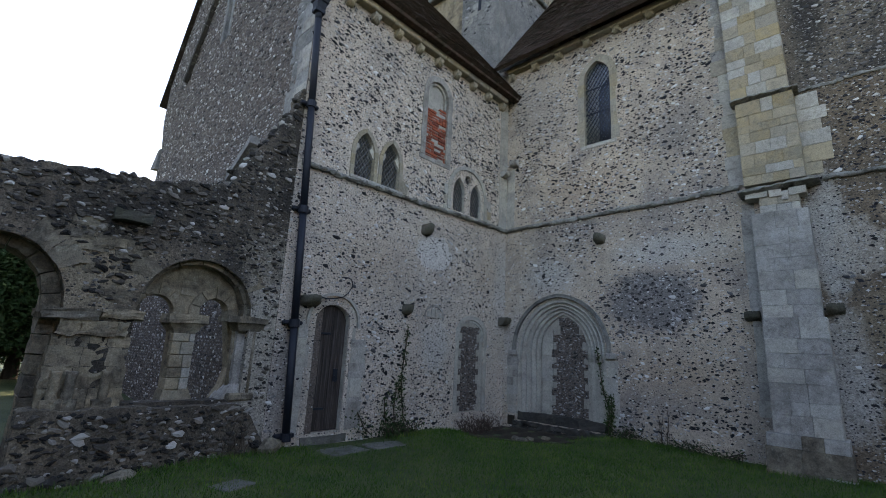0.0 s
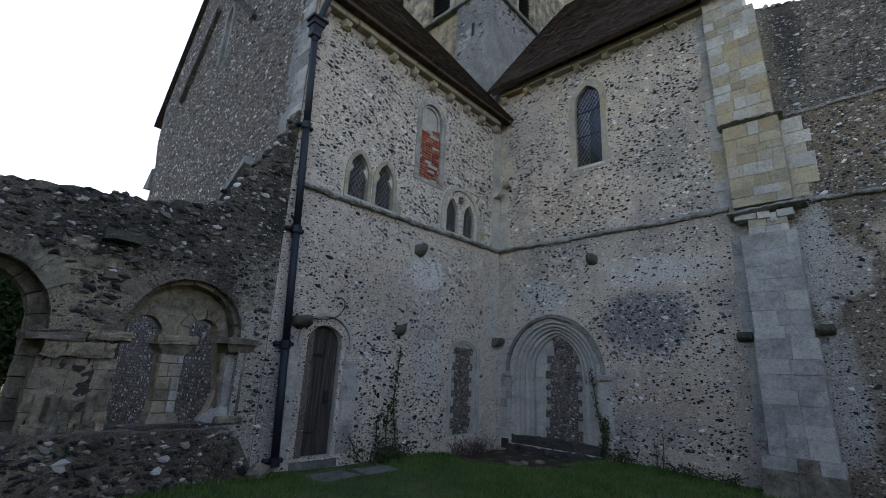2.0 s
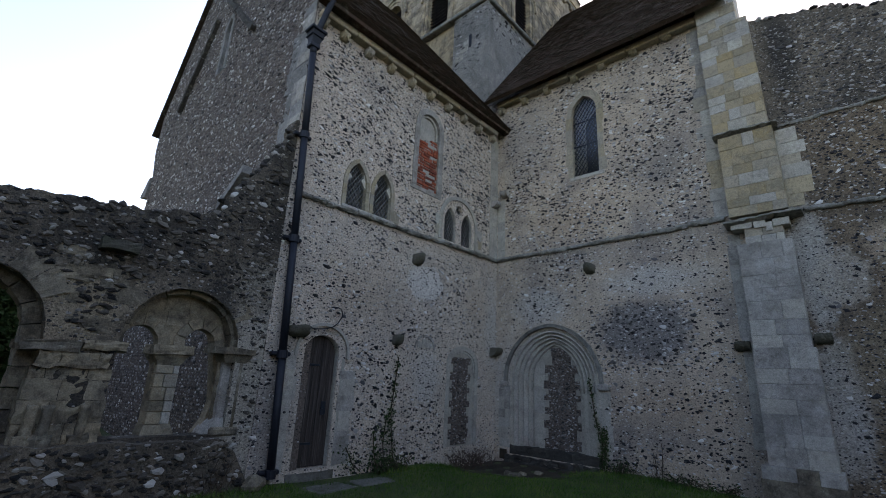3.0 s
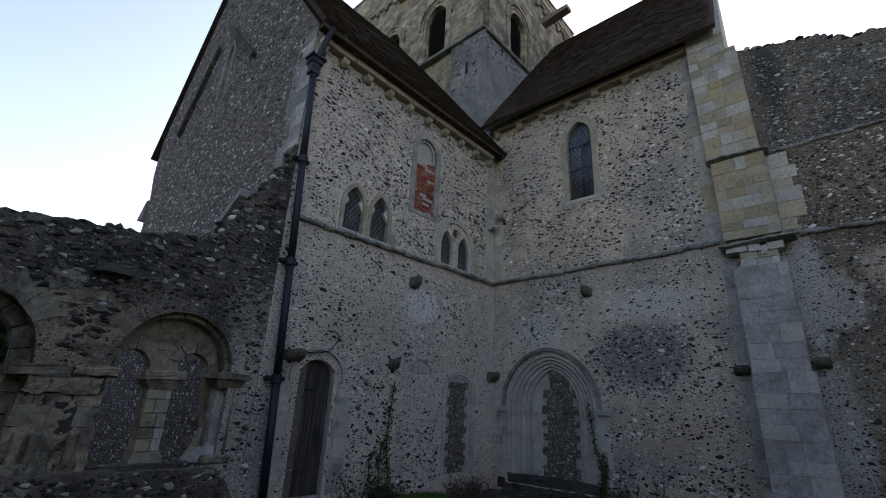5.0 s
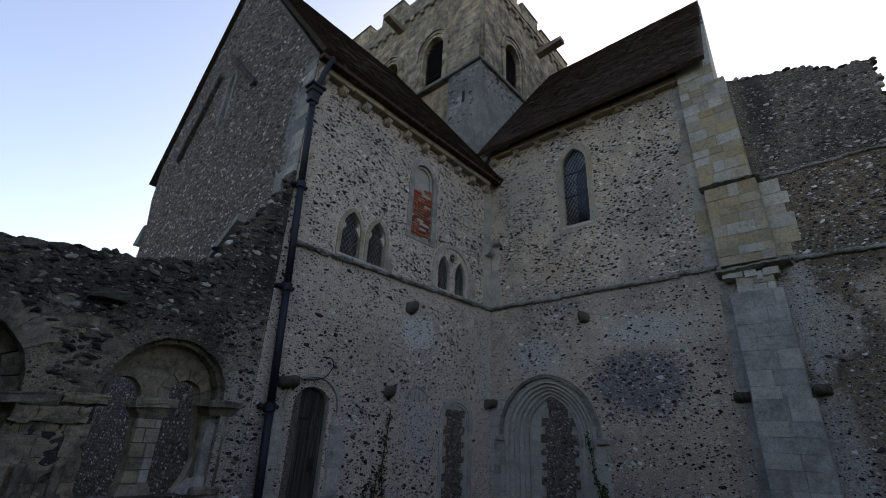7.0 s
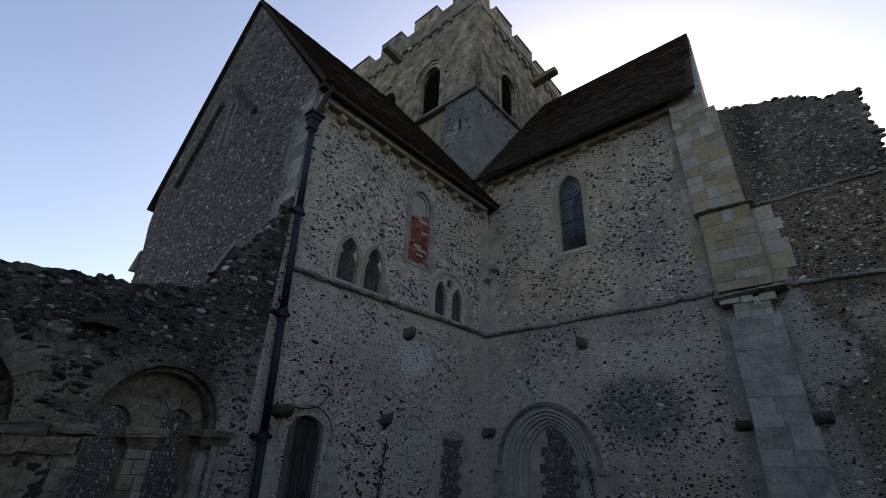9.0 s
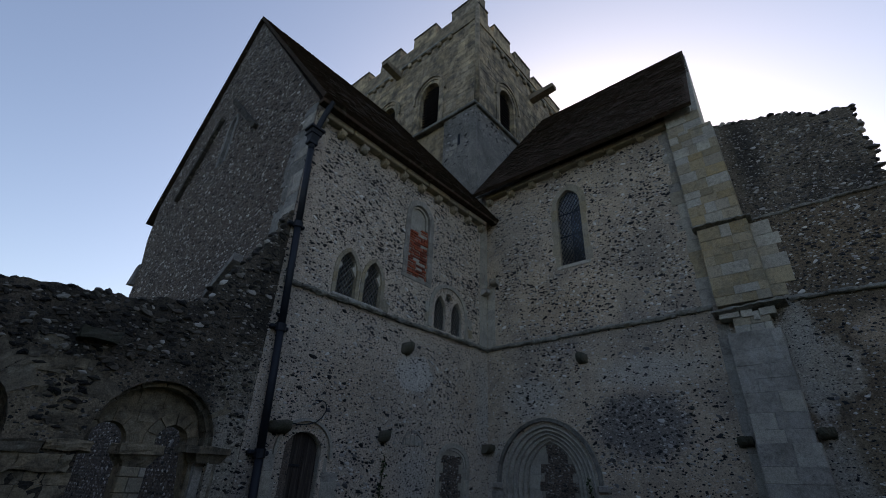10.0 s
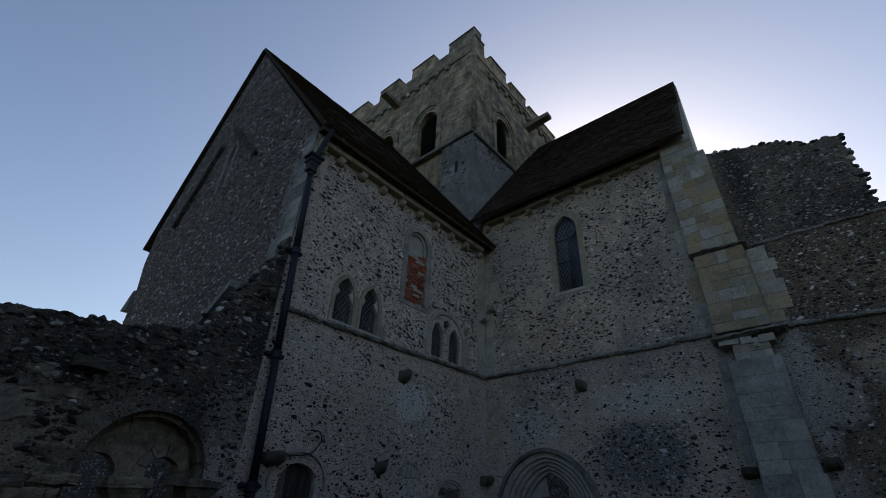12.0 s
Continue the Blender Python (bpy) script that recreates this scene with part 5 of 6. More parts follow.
bench = tagged(part("low_wall", prism(WA, [(-9.08, -0.4)] + [(-6.1, -0.4), (-6.25, 0.12), (-6.5, 0.55)] + ragged([(-6.68, 0.72), (-9.08, 0.74)], 0.13, 0.02, 9), (), 0.20, 0.4), M_BENCH), "low flint bench wall along the foot of the arcade", "low wall")
hood = tagged(part("bracket_stone", worn(block(WA, -8.60, -8.18, 3.05, 3.18, -0.1, 0.16, 0.0), 0.03), M_MOSS), "dark projecting bracket stone in the ruined wall", "bracket")
for k in range(26):
    u, v = rng.uniform(-8.95, -8.1), rng.uniform(1.98, 3.0)
    if abs(u + 7.38) ** 2 + (v - 1.98) ** 2 > 1.05 and (u + 9.75) ** 2 + (v - 1.9) ** 2 > 1.0:
        a, b = rng.uniform(0.07, 0.15), rng.uniform(0.04, 0.09)
        part("rubble_stone", worn(block(WA, u - a, u + a, v - b, v + b, -0.1, rng.uniform(0.0, 0.025), 0.0), 0.025), M_RUINSTONE, pier)

# ---- old roof scars on the gable ----
M_SCAR = stone("dark_scar_stone", (0.075, 0.068, 0.058), (0.055, 0.05, 0.044), (0.028, 0.027, 0.024))
scar = tagged(empty("roof_scar", (-5, -6.2, 10)), "raised weathering stones of a vanished roof on the gable", "roof scar")
for (u0, v0), (u1, v1), n in (((-5.36, 12.25), (-3.05, 9.9), 5), ((-6.0, 11.9), (-7.92, 9.42), 5)):
    for i in range(n):
        a, b = Vector((u0, v0)).lerp(Vector((u1, v1)), i / n), Vector((u0, v0)).lerp(Vector((u1, v1)), (i + 0.96) / n)
        d = (b - a).normalized()
        w = Vector((-d.y, d.x)) * 0.075
        c = [a - w, b - w, b + w, a + w]
        part("scar_stone", worn(hexa([WG.at(p.x, p.y, 0.12) for p in c] + [WG.at(p.x, p.y, -0.05) for p in c]), 0.03), M_SCAR, scar)
part("scar_stone", hexa([WG.at(*c) for c in ((-2.7, 4.9, 0.2), (-1.7, 5.5, 0.2), (-1.7, 5.66, 0.2), (-2.7, 5.06, 0.2), (-2.7, 4.9, -0.05), (-1.7, 5.5, -0.05), (-1.7, 5.66, -0.05), (-2.7, 5.06, -0.05))]), M_CORNER, scar)
part("kneeler", hexa([(-9.92, -6.3, 7.0), (-9.35, -6.3, 6.9), (-9.35, -6.26, 7.6), (-9.55, -6.26, 7.6), (-9.92, -5.6, 7.0), (-9.35, -5.6, 6.9), (-9.35, -5.6, 7.6), (-9.55, -5.6, 7.6)]), M_CORNER, wall_g, "grey kneeler stone at the far edge of the gable")

# ---- tower details ----
for pl, u0, u1, z in ((TL, -9.25, -0.5, 14.27), (TR, 0.12, 8.6, 14.2), (TL, -9.25, -1.9, 19.4), (TR, 1.2, 8.6, 18.72)):
    n = int((u1 - u0) / 0.8)
    for i in range(n):
        a, b = u0 + (u1 - u0) * i / n, u0 + (u1 - u0) * (i + 1) / n
        part("string_stone", block(pl, a + 0.003, b - 0.003, z - 0.07, z + 0.07, -0.05, (0.24 if u0 < 0 else 0.16) if z < 15 else 0.10, 0.03), M_STRING, tower)
for pl, lps in ((TL, BELL_L), (TR, BELL_R)):
    for lp in lps:
        u0, u1, zs, za = lp[0][0], lp[-1][0], lp[1][1], max(p[1] for p in lp)
        ring(pl, arch(u0, u1, lp[0][1], zs, za, False, 16), 0.14, -0.3, 0.02, 0.3, M_TOWER, tower, "voussoir", rng, 0.01)
        ring(pl, arch(u0 - 0.15, u1 + 0.15, lp[0][1], zs, za + 0.16, False, 16), 0.13, -0.05, 0.05, 0.28, M_TOWER, tower, "voussoir", rng, 0.012)
        part("arch_moulding", arch_bar(pl, arch(u0 - 0.29, u1 + 0.29, zs - 0.1, zs, za + 0.30, False, 16), 0.08, -0.05, 0.10), M_TOWER, tower)
        # dark sheet behind the louvres in place of the belfry's inner shade
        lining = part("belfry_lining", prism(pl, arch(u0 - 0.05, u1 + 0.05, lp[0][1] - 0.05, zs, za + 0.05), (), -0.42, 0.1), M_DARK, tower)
        z = lp[0][1] + 0.08
        while z < za - 0.1:
            w = u1 - u0
            half = w / 2 if z < zs else w / 2 * math.sqrt(max(0.02, 1 - ((z - zs) / (za - zs)) ** 2))
            c = (u0 + u1) / 2
            part("louvre", hexa([pl.at(c - half, z, -0.16), pl.at(c + half, z, -0.16), pl.at(c + half, z + 0.02, -0.16), pl.at(c - half, z + 0.02, -0.16), pl.at(c - half, z + 0.12, -0.34), pl.at(c + half, z + 0.12, -0.34), pl.at(c + half, z + 0.14, -0.34), pl.at(c - half, z + 0.14, -0.34)]), M_WOOD, lining)
            z += 0.155
for pl, span, z in ((TL, np.arange(-8.9, -1.6, 0.62), 19.2), (TR, np.arange(1.3, 8.0, 0.62), 18.5)):
    for u in span:
        part("corbel_block", block(pl, u - 0.1, u + 0.1, z - 0.13, z + 0.12, -0.05, 0.13, 0.03), M_TOWER, tower)
part("parapet", prism(TL, [(-9.22, 19.3), (-0.56, 19.3), (-0.56, 20.2), (-9.22, 20.38)], (), 0.05, 0.42), M_TOWER, tower)
part("parapet", prism(TR, [(0.26, 19.05), (8.6, 19.0), (8.6, 19.2), (0.26, 19.5)], (), 0.05, 0.42), M_TOWER, tower)
part("corner_roll", tube([(-0.56, 0.16, 14.35), (-0.56, 0.16, 20.0)], 0.10, 8), M_TOWER, tower, smooth=True)
# solid black block painted as the dark opening of the turret's slit window
part("slit_window", block(TL, -1.36, -1.25, 12.65, 13.15, 0.1, 0.15, 0), M_IRON, tower)
for u0, u1, v0, v1 in ((-1.75, -1.42, 12.55, 12.75), (-1.95, -1.6, 12.3, 12.5), (-1.6, -1.4, 12.8, 13.0)):
    part("patch_stone", block(TL, u0, u1, v0, v1, 0.05, 0.146, 0.005), M_STONE, tower)
M_SPOUT = stone("weathered_spout", (0.30, 0.245, 0.18), (0.26, 0.21, 0.16), (0.13, 0.11, 0.09), 0.1)
for pl, u, v, wid, base in ((TL, -5.3, 19.1, 0.34, 1.0), (TR, 4.4, 18.0, 0.36, 1.22)):
    sp = part("rain_spout", hexa([pl.at(u - wid / 2, v - 0.13, base), pl.at(u + wid / 2, v - 0.13, base), pl.at(u + wid / 2, v + 0.06, base), pl.at(u - wid / 2, v + 0.06, base),
                                 pl.at(u - wid / 2, v - 0.25, -0.05), pl.at(u + wid / 2, v - 0.25, -0.05), pl.at(u + wid / 2, v + 0.06, -0.05), pl.at(u - wid / 2, v + 0.06, -0.05)]), M_SPOUT, tower, "projecting weathered rainwater spout")
r = random.Random(77)
for pl, u0, u1, v0, v1, loops, out in ((TL, -9.2, -0.7, 14.36, 19.1, BELL_L, 0.012), (TR, 0.3, 8.5, 14.3, 18.9, BELL_R, 0.012)):
    v = v0
    verts, faces = [], []
    while v < v1:
        h = r.uniform(0.2, 0.34)
        u = u0
        while u < u1:
            w = min(r.uniform(0.3, 0.7), u1 - u)
            cu, cv = np.array([u + w / 2, u + 0.02, u + w - 0.02]), np.array([v + h / 2] * 3)
            if w > 0.1 and not any(inside(arch(lp[0][0] - 0.16, lp[-1][0] + 0.16, lp[0][1], lp[1][1], max(p[1] for p in lp) + 0.16), cu, cv).any() for lp in loops):
                o = out + r.uniform(-0.006, 0.005)
                at = len(verts)
                for nn, e in ((o, 0.007), (-0.02, 0.003)):
                    verts += [tuple(pl.at(*c, nn)) for c in ((u + e, v + e), (u + w - e, v + e), (u + w - e, v + h - e), (u + e, v + h - e))]
                faces += [tuple(x + at for x in f) for f in ((0, 1, 2, 3), (0, 4, 5, 1), (1, 5, 6, 2), (2, 6, 7, 3), (3, 7, 4, 0))]
            u += w
        v += h
    tagged(raw("ashlar_mass", verts, faces, M_TOWER, tower), "small coursed ashlar blocks of the belfry stage", kind="stuff")

# ---- plants ----
def leaf_mass(points, size, seed, name, material, parent=None, flat=0.6):
    """Many small pointed leaves round the points."""
    r = np.random.RandomState(seed)
    n = len(points)
    a = r.normal(0, 1, (n, 3))
    a /= np.linalg.norm(a, axis=1)[:, None]
    b = np.cross(a, r.normal(0, 1, (n, 3)))
    b /= np.linalg.norm(b, axis=1)[:, None]
    s = size * r.uniform(0.6, 1.35, n)[:, None]
    p = np.array(points)
    fold = np.cross(a, b) * s * 0.25
    v = np.stack([p - a * s, p + b * s * flat + fold, p + a * s, p - b * s * flat + fold], 1).reshape(-1, 3)
    k = (np.arange(n) * 4)[:, None]
    faces = np.concatenate([k + np.array([0, 1, 2]), k + np.array([0, 2, 3])]).tolist()
    return raw(name, v.tolist(), faces, material, parent)


def creeper(stems, spread, count, seed, label, at):
    ob = tagged(empty("wall_creeper", at), label, "creeper")
    r = np.random.RandomState(seed)
    pts = []
    for stem, k, wide in stems:
        part("stem", tube(stem, 0.010, 5), M_TWIG, ob)
        s = [np.array(p) for p in stem]
        for i in range(int(count * k)):
            t = r.rand() ** 1.2 * (len(s) - 1)
            j = min(int(t), len(s) - 2)
            q = s[j] + (s[j + 1] - s[j]) * (t - j)
            pts.append(q + r.normal(0, 1, 3) * np.array(wide) * (1.3 - 0.8 * t / len(s)))
    leaf_mass(pts, 0.026, seed + 1, "leaves", M_LEAF, ob)
    return ob


def on(plane, pts, n=0.05):
    return [tuple(plane.at(u, v, n)) for u, v in pts]


creeper([(on(WA, [(-3.30, 0.0), (-3.42, 0.6), (-3.48, 1.1), (-3.42, 1.6), (-3.38, 2.08)]), 1.0, (0.03, 0.05, 0.05)),
         (on(WA, [(-3.55, 0.0), (-3.62, 0.5), (-3.58, 1.0)]), 0.6, (0.04, 0.06, 0.08)), (on(WA, [(-3.7, 0.0), (-3.84, 0.4), (-3.86, 0.72)]), 0.5, (0.04, 0.06, 0.08)),
         (on(WA, [(-4.1, 0.05), (-4.3, 0.2), (-4.45, 0.45)]), 0.5, (0.05, 0.15, 0.06)), (on(WA, [(-3.0, 0.0), (-3.4, 0.18), (-3.8, 0.22)]), 0.9, (0.06, 0.1, 0.08))],
        0.05, 300, 3, "dark green ivy climbing the pale flint wall", (0, -3.4, 0))
creeper([(on(WB, [(2.72, 0.1), (2.75, 0.6), (2.62, 1.0), (2.56, 1.5), (2.51, 1.82)]), 0.7, (0.03, 0.03, 0.05)), (on(WB, [(2.76, 0.1), (2.80, 0.5), (2.80, 0.9)]), 1.0, (0.05, 0.04, 0.07))],
        0.05, 330, 5, "dark ivy stem beside the blocked nave doorway", (2.7, 0, 0))


def bush(cx, cy, w, d, h, twigs, seed, label, leafy, material=None):
    ob = tagged(empty("shrub", (cx, cy, 0)), label, "shrub")
    r = random.Random(seed)
    bm = bmesh.new()
    pts = []
    z0 = float(ground_z(cx, cy)) - 0.03
    for _ in range(twigs):
        x, y = cx + r.uniform(-w, w) * 0.8, cy + r.uniform(-d, d) * 0.8
        p = [Vector((x, y, z0))]
        hh = h * r.uniform(0.45, 1.0)
        lean = Vector((r.uniform(-0.5, 0.5) * w, r.uniform(-0.5, 0.5) * d, 0))
        for i in range(1, 5):
            p.append(Vector((x, y, z0)) + lean * (i / 4) ** 1.5 + Vector((r.uniform(-0.03, 0.03), r.uniform(-0.03, 0.03), hh * i / 4)))
        t = tube(p, 0.005, 4)
        me = bpy.data.meshes.new("tmp")
        t.to_mesh(me)
        t.free()
        bm.from_mesh(me)
        bpy.data.meshes.remove(me)
        for _ in range(leafy):
            q = p[r.randint(1, 4)]
            pts.append((q.x + r.uniform(-0.06, 0.06), q.y + r.uniform(-0.06, 0.06), q.z + r.uniform(-0.06, 0.06)))
    part("twig_tangle", bm, M_TWIG, ob)
    if pts:
        leaf_mass(pts, 0.022, seed, "leaves", material or M_LEAF, ob)
    return ob


M_DRYLEAF = blade_mat("dry_stem", [(0.0, (0.05, 0.035, 0.03)), (0.6, (0.09, 0.06, 0.05)), (1.0, (0.14, 0.11, 0.08))])
bush(0.28, -1.3, 0.22, 0.75, 0.42, 90, 1, "low tangle of dry brown stems at the wall foot", 8, M_DRYLEAF)
bush(0.3, -6.9, 0.15, 0.35, 0.55, 16, 2, "few dry arching weed stems before the bench wall", 0)
bush(4.4, -0.2, 0.9, 0.12, 0.22, 60, 3, "low weeds along the foot of the nave wall", 6)
bush(0.2, -3.5, 0.14, 0.5, 0.28, 60, 4, "low green weeds at the foot of the ivy", 8)
bush(3.2, -0.2, 0.25, 0.12, 0.3, 30, 6, "low leafy weeds beside the nave doorway", 8)
bush(3.85, -0.12, 0.12, 0.05, 0.75, 7, 5, "thin bare twigs against the nave wall", 0)

# stones and earth in the sunken corner
def lump(x, y, z, a, b, c, seed, name, material):
    bm = bmesh.new()
    bmesh.ops.create_icosphere(bm, subdivisions=2, radius=1.0)
    r = random.Random(seed)
    off = Vector((r.uniform(0, 50), 0, 0))
    for v in bm.verts:
        v.co *= 1 + 0.35 * noise.noise(v.co * 1.3 + off)
    bmesh.ops.transform(bm, matrix=Matrix.Translation((x, y, z)) @ Matrix.Rotation(r.uniform(0, 3), 4, "Z") @ Matrix.Diagonal((a, b, c, 1)), verts=bm.verts)
    return part(name, bm, material)


r = random.Random(9)
for i in range(6):
    a = r.uniform(-2.2, 0.1)
    x, y = 0.75 + r.uniform(1.1, 1.8) * math.cos(a), -0.4 + r.uniform(1.0, 1.7) * math.sin(a)
    if x > 0.1 and y < -0.1:
        tagged(lump(x, y, float(ground_z(x, y)) + 0.03, r.uniform(0.06, 0.15), r.uniform(0.06, 0.11), 0.05, i, "edging_stone", M_RUINSTONE), "rough pale stone on the rim of the corner pit", "stone", "pit edging stones")


def pit_earth():
    """Bare earth lying over the hollow in the corner."""
    gx, gy = np.meshgrid(np.linspace(0.02, 3.0, 44), np.linspace(-2.6, -0.02, 40))
    gz = ground_z(gx, gy) + 0.012 + 0.02 * np.sin(9 * gx + 4 * gy) * np.sin(7 * gy)
    rim = ((gx - 0.75) / 1.75) ** 2 + ((gy + 0.4) / 1.75) ** 2 + 0.3 * np.sin(5 * gx) * np.cos(6 * gy)
    gz = np.where(rim > 0.95, gz - 0.08, gz)
    w = gx.shape[1]
    faces = [(k * w + i, k * w + i + 1, (k + 1) * w + i + 1, (k + 1) * w + i) for k in range(39) for i in range(43)]
    return raw("pit_floor", np.stack([gx, gy, gz], 2).reshape(-1, 3).tolist(), faces, M_EARTH, smooth=True)


tagged(pit_earth(), "bare brown earth in the sunken corner", "earth", kind="structure")
tagged(lump(0.22, -6.15, 0.10, 0.16, 0.2, 0.13, 31, "field_stone", M_RUINSTONE), "brown rounded stone beside the foot of the pipe", "stone")
tagged(lump(0.35, -8.05, -0.02, 0.12, 0.25, 0.07, 32, "field_stone", M_RUINSTONE), "flat pale stone at the foot of the bench wall", "stone")
# no hole is cut: a dark block gives the drain's inner shade
tagged(part("drain_hole", block(WB, 0.16, 0.36, -0.02, 0.2, -0.02, 0.02, 0.01), M_EARTH), "dark block painted as the shaded drain hole at the foot of the corner", "drain")


def grass():
    r = np.random.RandomState(4)
    n = 150000
    x, y = r.uniform(0.15, 9.0, n), r.uniform(-9.6, -0.15, n)
    keep = (((x - 0.75) / 1.75) ** 2 + ((y + 0.4) / 1.75) ** 2 + 0.3 * np.sin(5 * x) * np.cos(6 * y) > 0.9 - 0.25 * r.rand(n)) & ~((x < 0.85) & (y > -5.5) & (y < -3.9) & (r.rand(n) < 0.85)) & ~((x < 0.25) & (y < -6.2))
    thin = 0.55 + 0.45 * np.sin(1.1 * x + 0.7 * y) * np.sin(0.8 * y - 0.5 * x)
    keep &= r.rand(n) < np.clip(thin + 0.35, 0.25, 1)
    x, y = x[keep], y[keep]
    n = len(x)
    z = ground_z(x, y)
    h = r.uniform(0.02, 0.055, n) * (1 + 0.9 * (x < 0.45)) * (1 + 0.7 * (y > -0.6))
    a = r.uniform(0, 2 * np.pi, n)
    lean = r.normal(0, 0.5, (n, 2)) * h[:, None]
    w = r.uniform(0.003, 0.006, n)
    c, s = np.cos(a) * w, np.sin(a) * w
    v = np.stack([np.stack([x - c, y - s, z - 0.005], 1), np.stack([x + c, y + s, z - 0.005], 1), np.stack([x + lean[:, 0], y + lean[:, 1], z + h], 1)], 1).reshape(-1, 3)
    ob = raw("grass", v.tolist(), (np.arange(n * 3).reshape(-1, 3)).tolist(), M_BLADE)
    tagged(ob, "short green lawn grass with worn drifts", "grass", kind="stuff")


grass()


def tree(x, y, h, spread, seed, label, group="", clump=0.38, leaf=0.085):
    ob = tagged(empty("tree", (x, y, 0)), label, "tree", group)
    r = random.Random(seed)
    bm = bmesh.new()
    trunk = [Vector((x, y, -0.1)), Vector((x + 0.05, y, h * 0.35)), Vector((x - 0.05, y + 0.1, h * 0.8))]
    rings = []
    for i, p in enumerate(trunk):
        rings.append([bm.verts.new(p + Vector((math.cos(k) * (0.22 - 0.08 * i), math.sin(k) * (0.22 - 0.08 * i), 0))) for k in [j * math.pi / 4 for j in range(8)]])
    for r0, r1 in zip(rings, rings[1:]):
        for i in range(8):
            bm.faces.new((r0[i], r0[(i + 1) % 8], r1[(i + 1) % 8], r1[i]))
    part("trunk", bm, M_TWIG, ob)
    pts = []
    for _ in range(46):
        z = h * r.uniform(0.06, 1.0)
        reach = spread * (1.15 - 0.75 * z / h)
        a = r.uniform(0, 2 * math.pi)
        d = reach * r.uniform(0.3, 1.0)
        c = Vector((x + math.cos(a) * d, y + math.sin(a) * d, z))
        part("limb", tube([Vector((x, y, z * 0.8)), Vector((x, y, z * 0.8)).lerp(c, 0.5) + Vector((0, 0, 0.15)), c], 0.025, 4), M_TWIG, ob)
        for _ in range(330):
            q = Vector((r.gauss(0, 1), r.gauss(0, 1), r.gauss(0, 0.7))) * clump
            pts.append(tuple(c + q))
    leaf_mass(pts, leaf, seed, "crown", M_LEAF, ob)


for k, (x, y, h, s) in enumerate(((-13.5, -8.2, 4.6, 1.9), (-13.0, -5.4, 5.0, 1.9), (-15.5, -10.8, 5.2, 2.2), (-17.0, -7.0, 6.0, 2.4), (-12.6, -12.8, 4.6, 2.0))):
    tree(x, y, h, s, 60 + k, "dense dark evergreen tree beyond the ruined portal", "dark trees beyond the portal")
tree(-7.6, -19.5, 18.1, 3.4, 71, "tall dark tree across the lawn, mirrored in the nave window", "", 0.8, 0.22)

# ---- flints in the walls ----
def drift(u, v, k, a=1.0):
    """Slow uneven variation over a wall, about 0 to 1."""
    return 0.5 + 0.2 * (np.sin(1.7 * u * a + k) * np.cos(1.3 * v * a - k) + np.sin(3.1 * u * a - 2.1 * v * a + 2 * k) + 0.6 * np.cos(4.7 * v * a + 1.9 * u * a + k))


def grow(loop, d):
    cu, cv = sum(p[0] for p in loop) / len(loop), sum(p[1] for p in loop) / len(loop)
    return [(cu + (p[0] - cu) * (1 + d / max(abs(p[0] - cu), 0.2)), cv + (p[1] - cv) * (1 + d / max(abs(p[1] - cv), 0.2))) for p in loop]


def clear_of(loops):
    return lambda u, v: ~np.any([inside(lp, u, v) for lp in loops], axis=0)


def rect(u0, u1, v0, v1):
    return [(u0, v0), (u1, v0), (u1, v1), (u0, v1)]


free_a = clear_of([grow(DOOR, 0.2), grow(WIN1L, 0.17), grow(WIN1R, 0.17), arch(-2.45, -0.95, 4.8, 5.4, 6.16), grow(NICHE, 0.17), grow(BLOCKED, 0.14), rect(-0.4, 0.1, 4.8, 9), rect(-6.3, 0.1, 4.60, 4.90),
                   rect(-6.3, 0, 8.42, 9.2), rect(-6.02, -5.78, 0, 9), rect(-3.2, -2.2, 3.35, 4.0), rect(-4.62, -4.40, 0, 1.8), rect(-3.4, -3.05, 1.2, 2.2), rect(-0.6, 0.1, -1, 4.7)])


def share_a(u, v):
    s = np.where(v > 4.85, 0.85, np.where(v > 2.6, 0.27, 0.17))
    s = s * np.where(v > 4.85, np.clip((drift(u, v, 1.0, 1.3) - 0.15) * 2.6, 0.42, 1.9), np.clip((drift(u, v, 1.0, 0.9) - 0.25) * 4.0, 0.12, 2.6))
    s = np.where((v < 1.3) & (u > -3.2) & (u < -2.0), 0.6, s)
    s = np.where((u < -5.5) & (v < 2.0), 0.55, s)
    s = np.where((u > -4.4) & (u < -3.5) & (v < 2.3), 0.6, s)
    return s


rows = scatter(WA, (-6.15, 0.0, 0.0, 8.5), (0.085, 0.07), share_a, free_a, 0.0315, 1, 0.45)
flints(WA, rows, M_FLINT, wall_a, 0.0, 250, (-4.0, 2.0))
free_b = clear_of([grow(DOORB, 0.12), grow(WINB, 0.17), rect(0, 0.28, 4.8, 6.7), rect(5.22, 7, -1, 10), rect(0, 6, 4.72, 4.98), rect(0, 6, 9.45, 10), rect(-0.1, 0.5, -1, 4.0), rect(0.6, 2.6, 2.9, 3.3)])


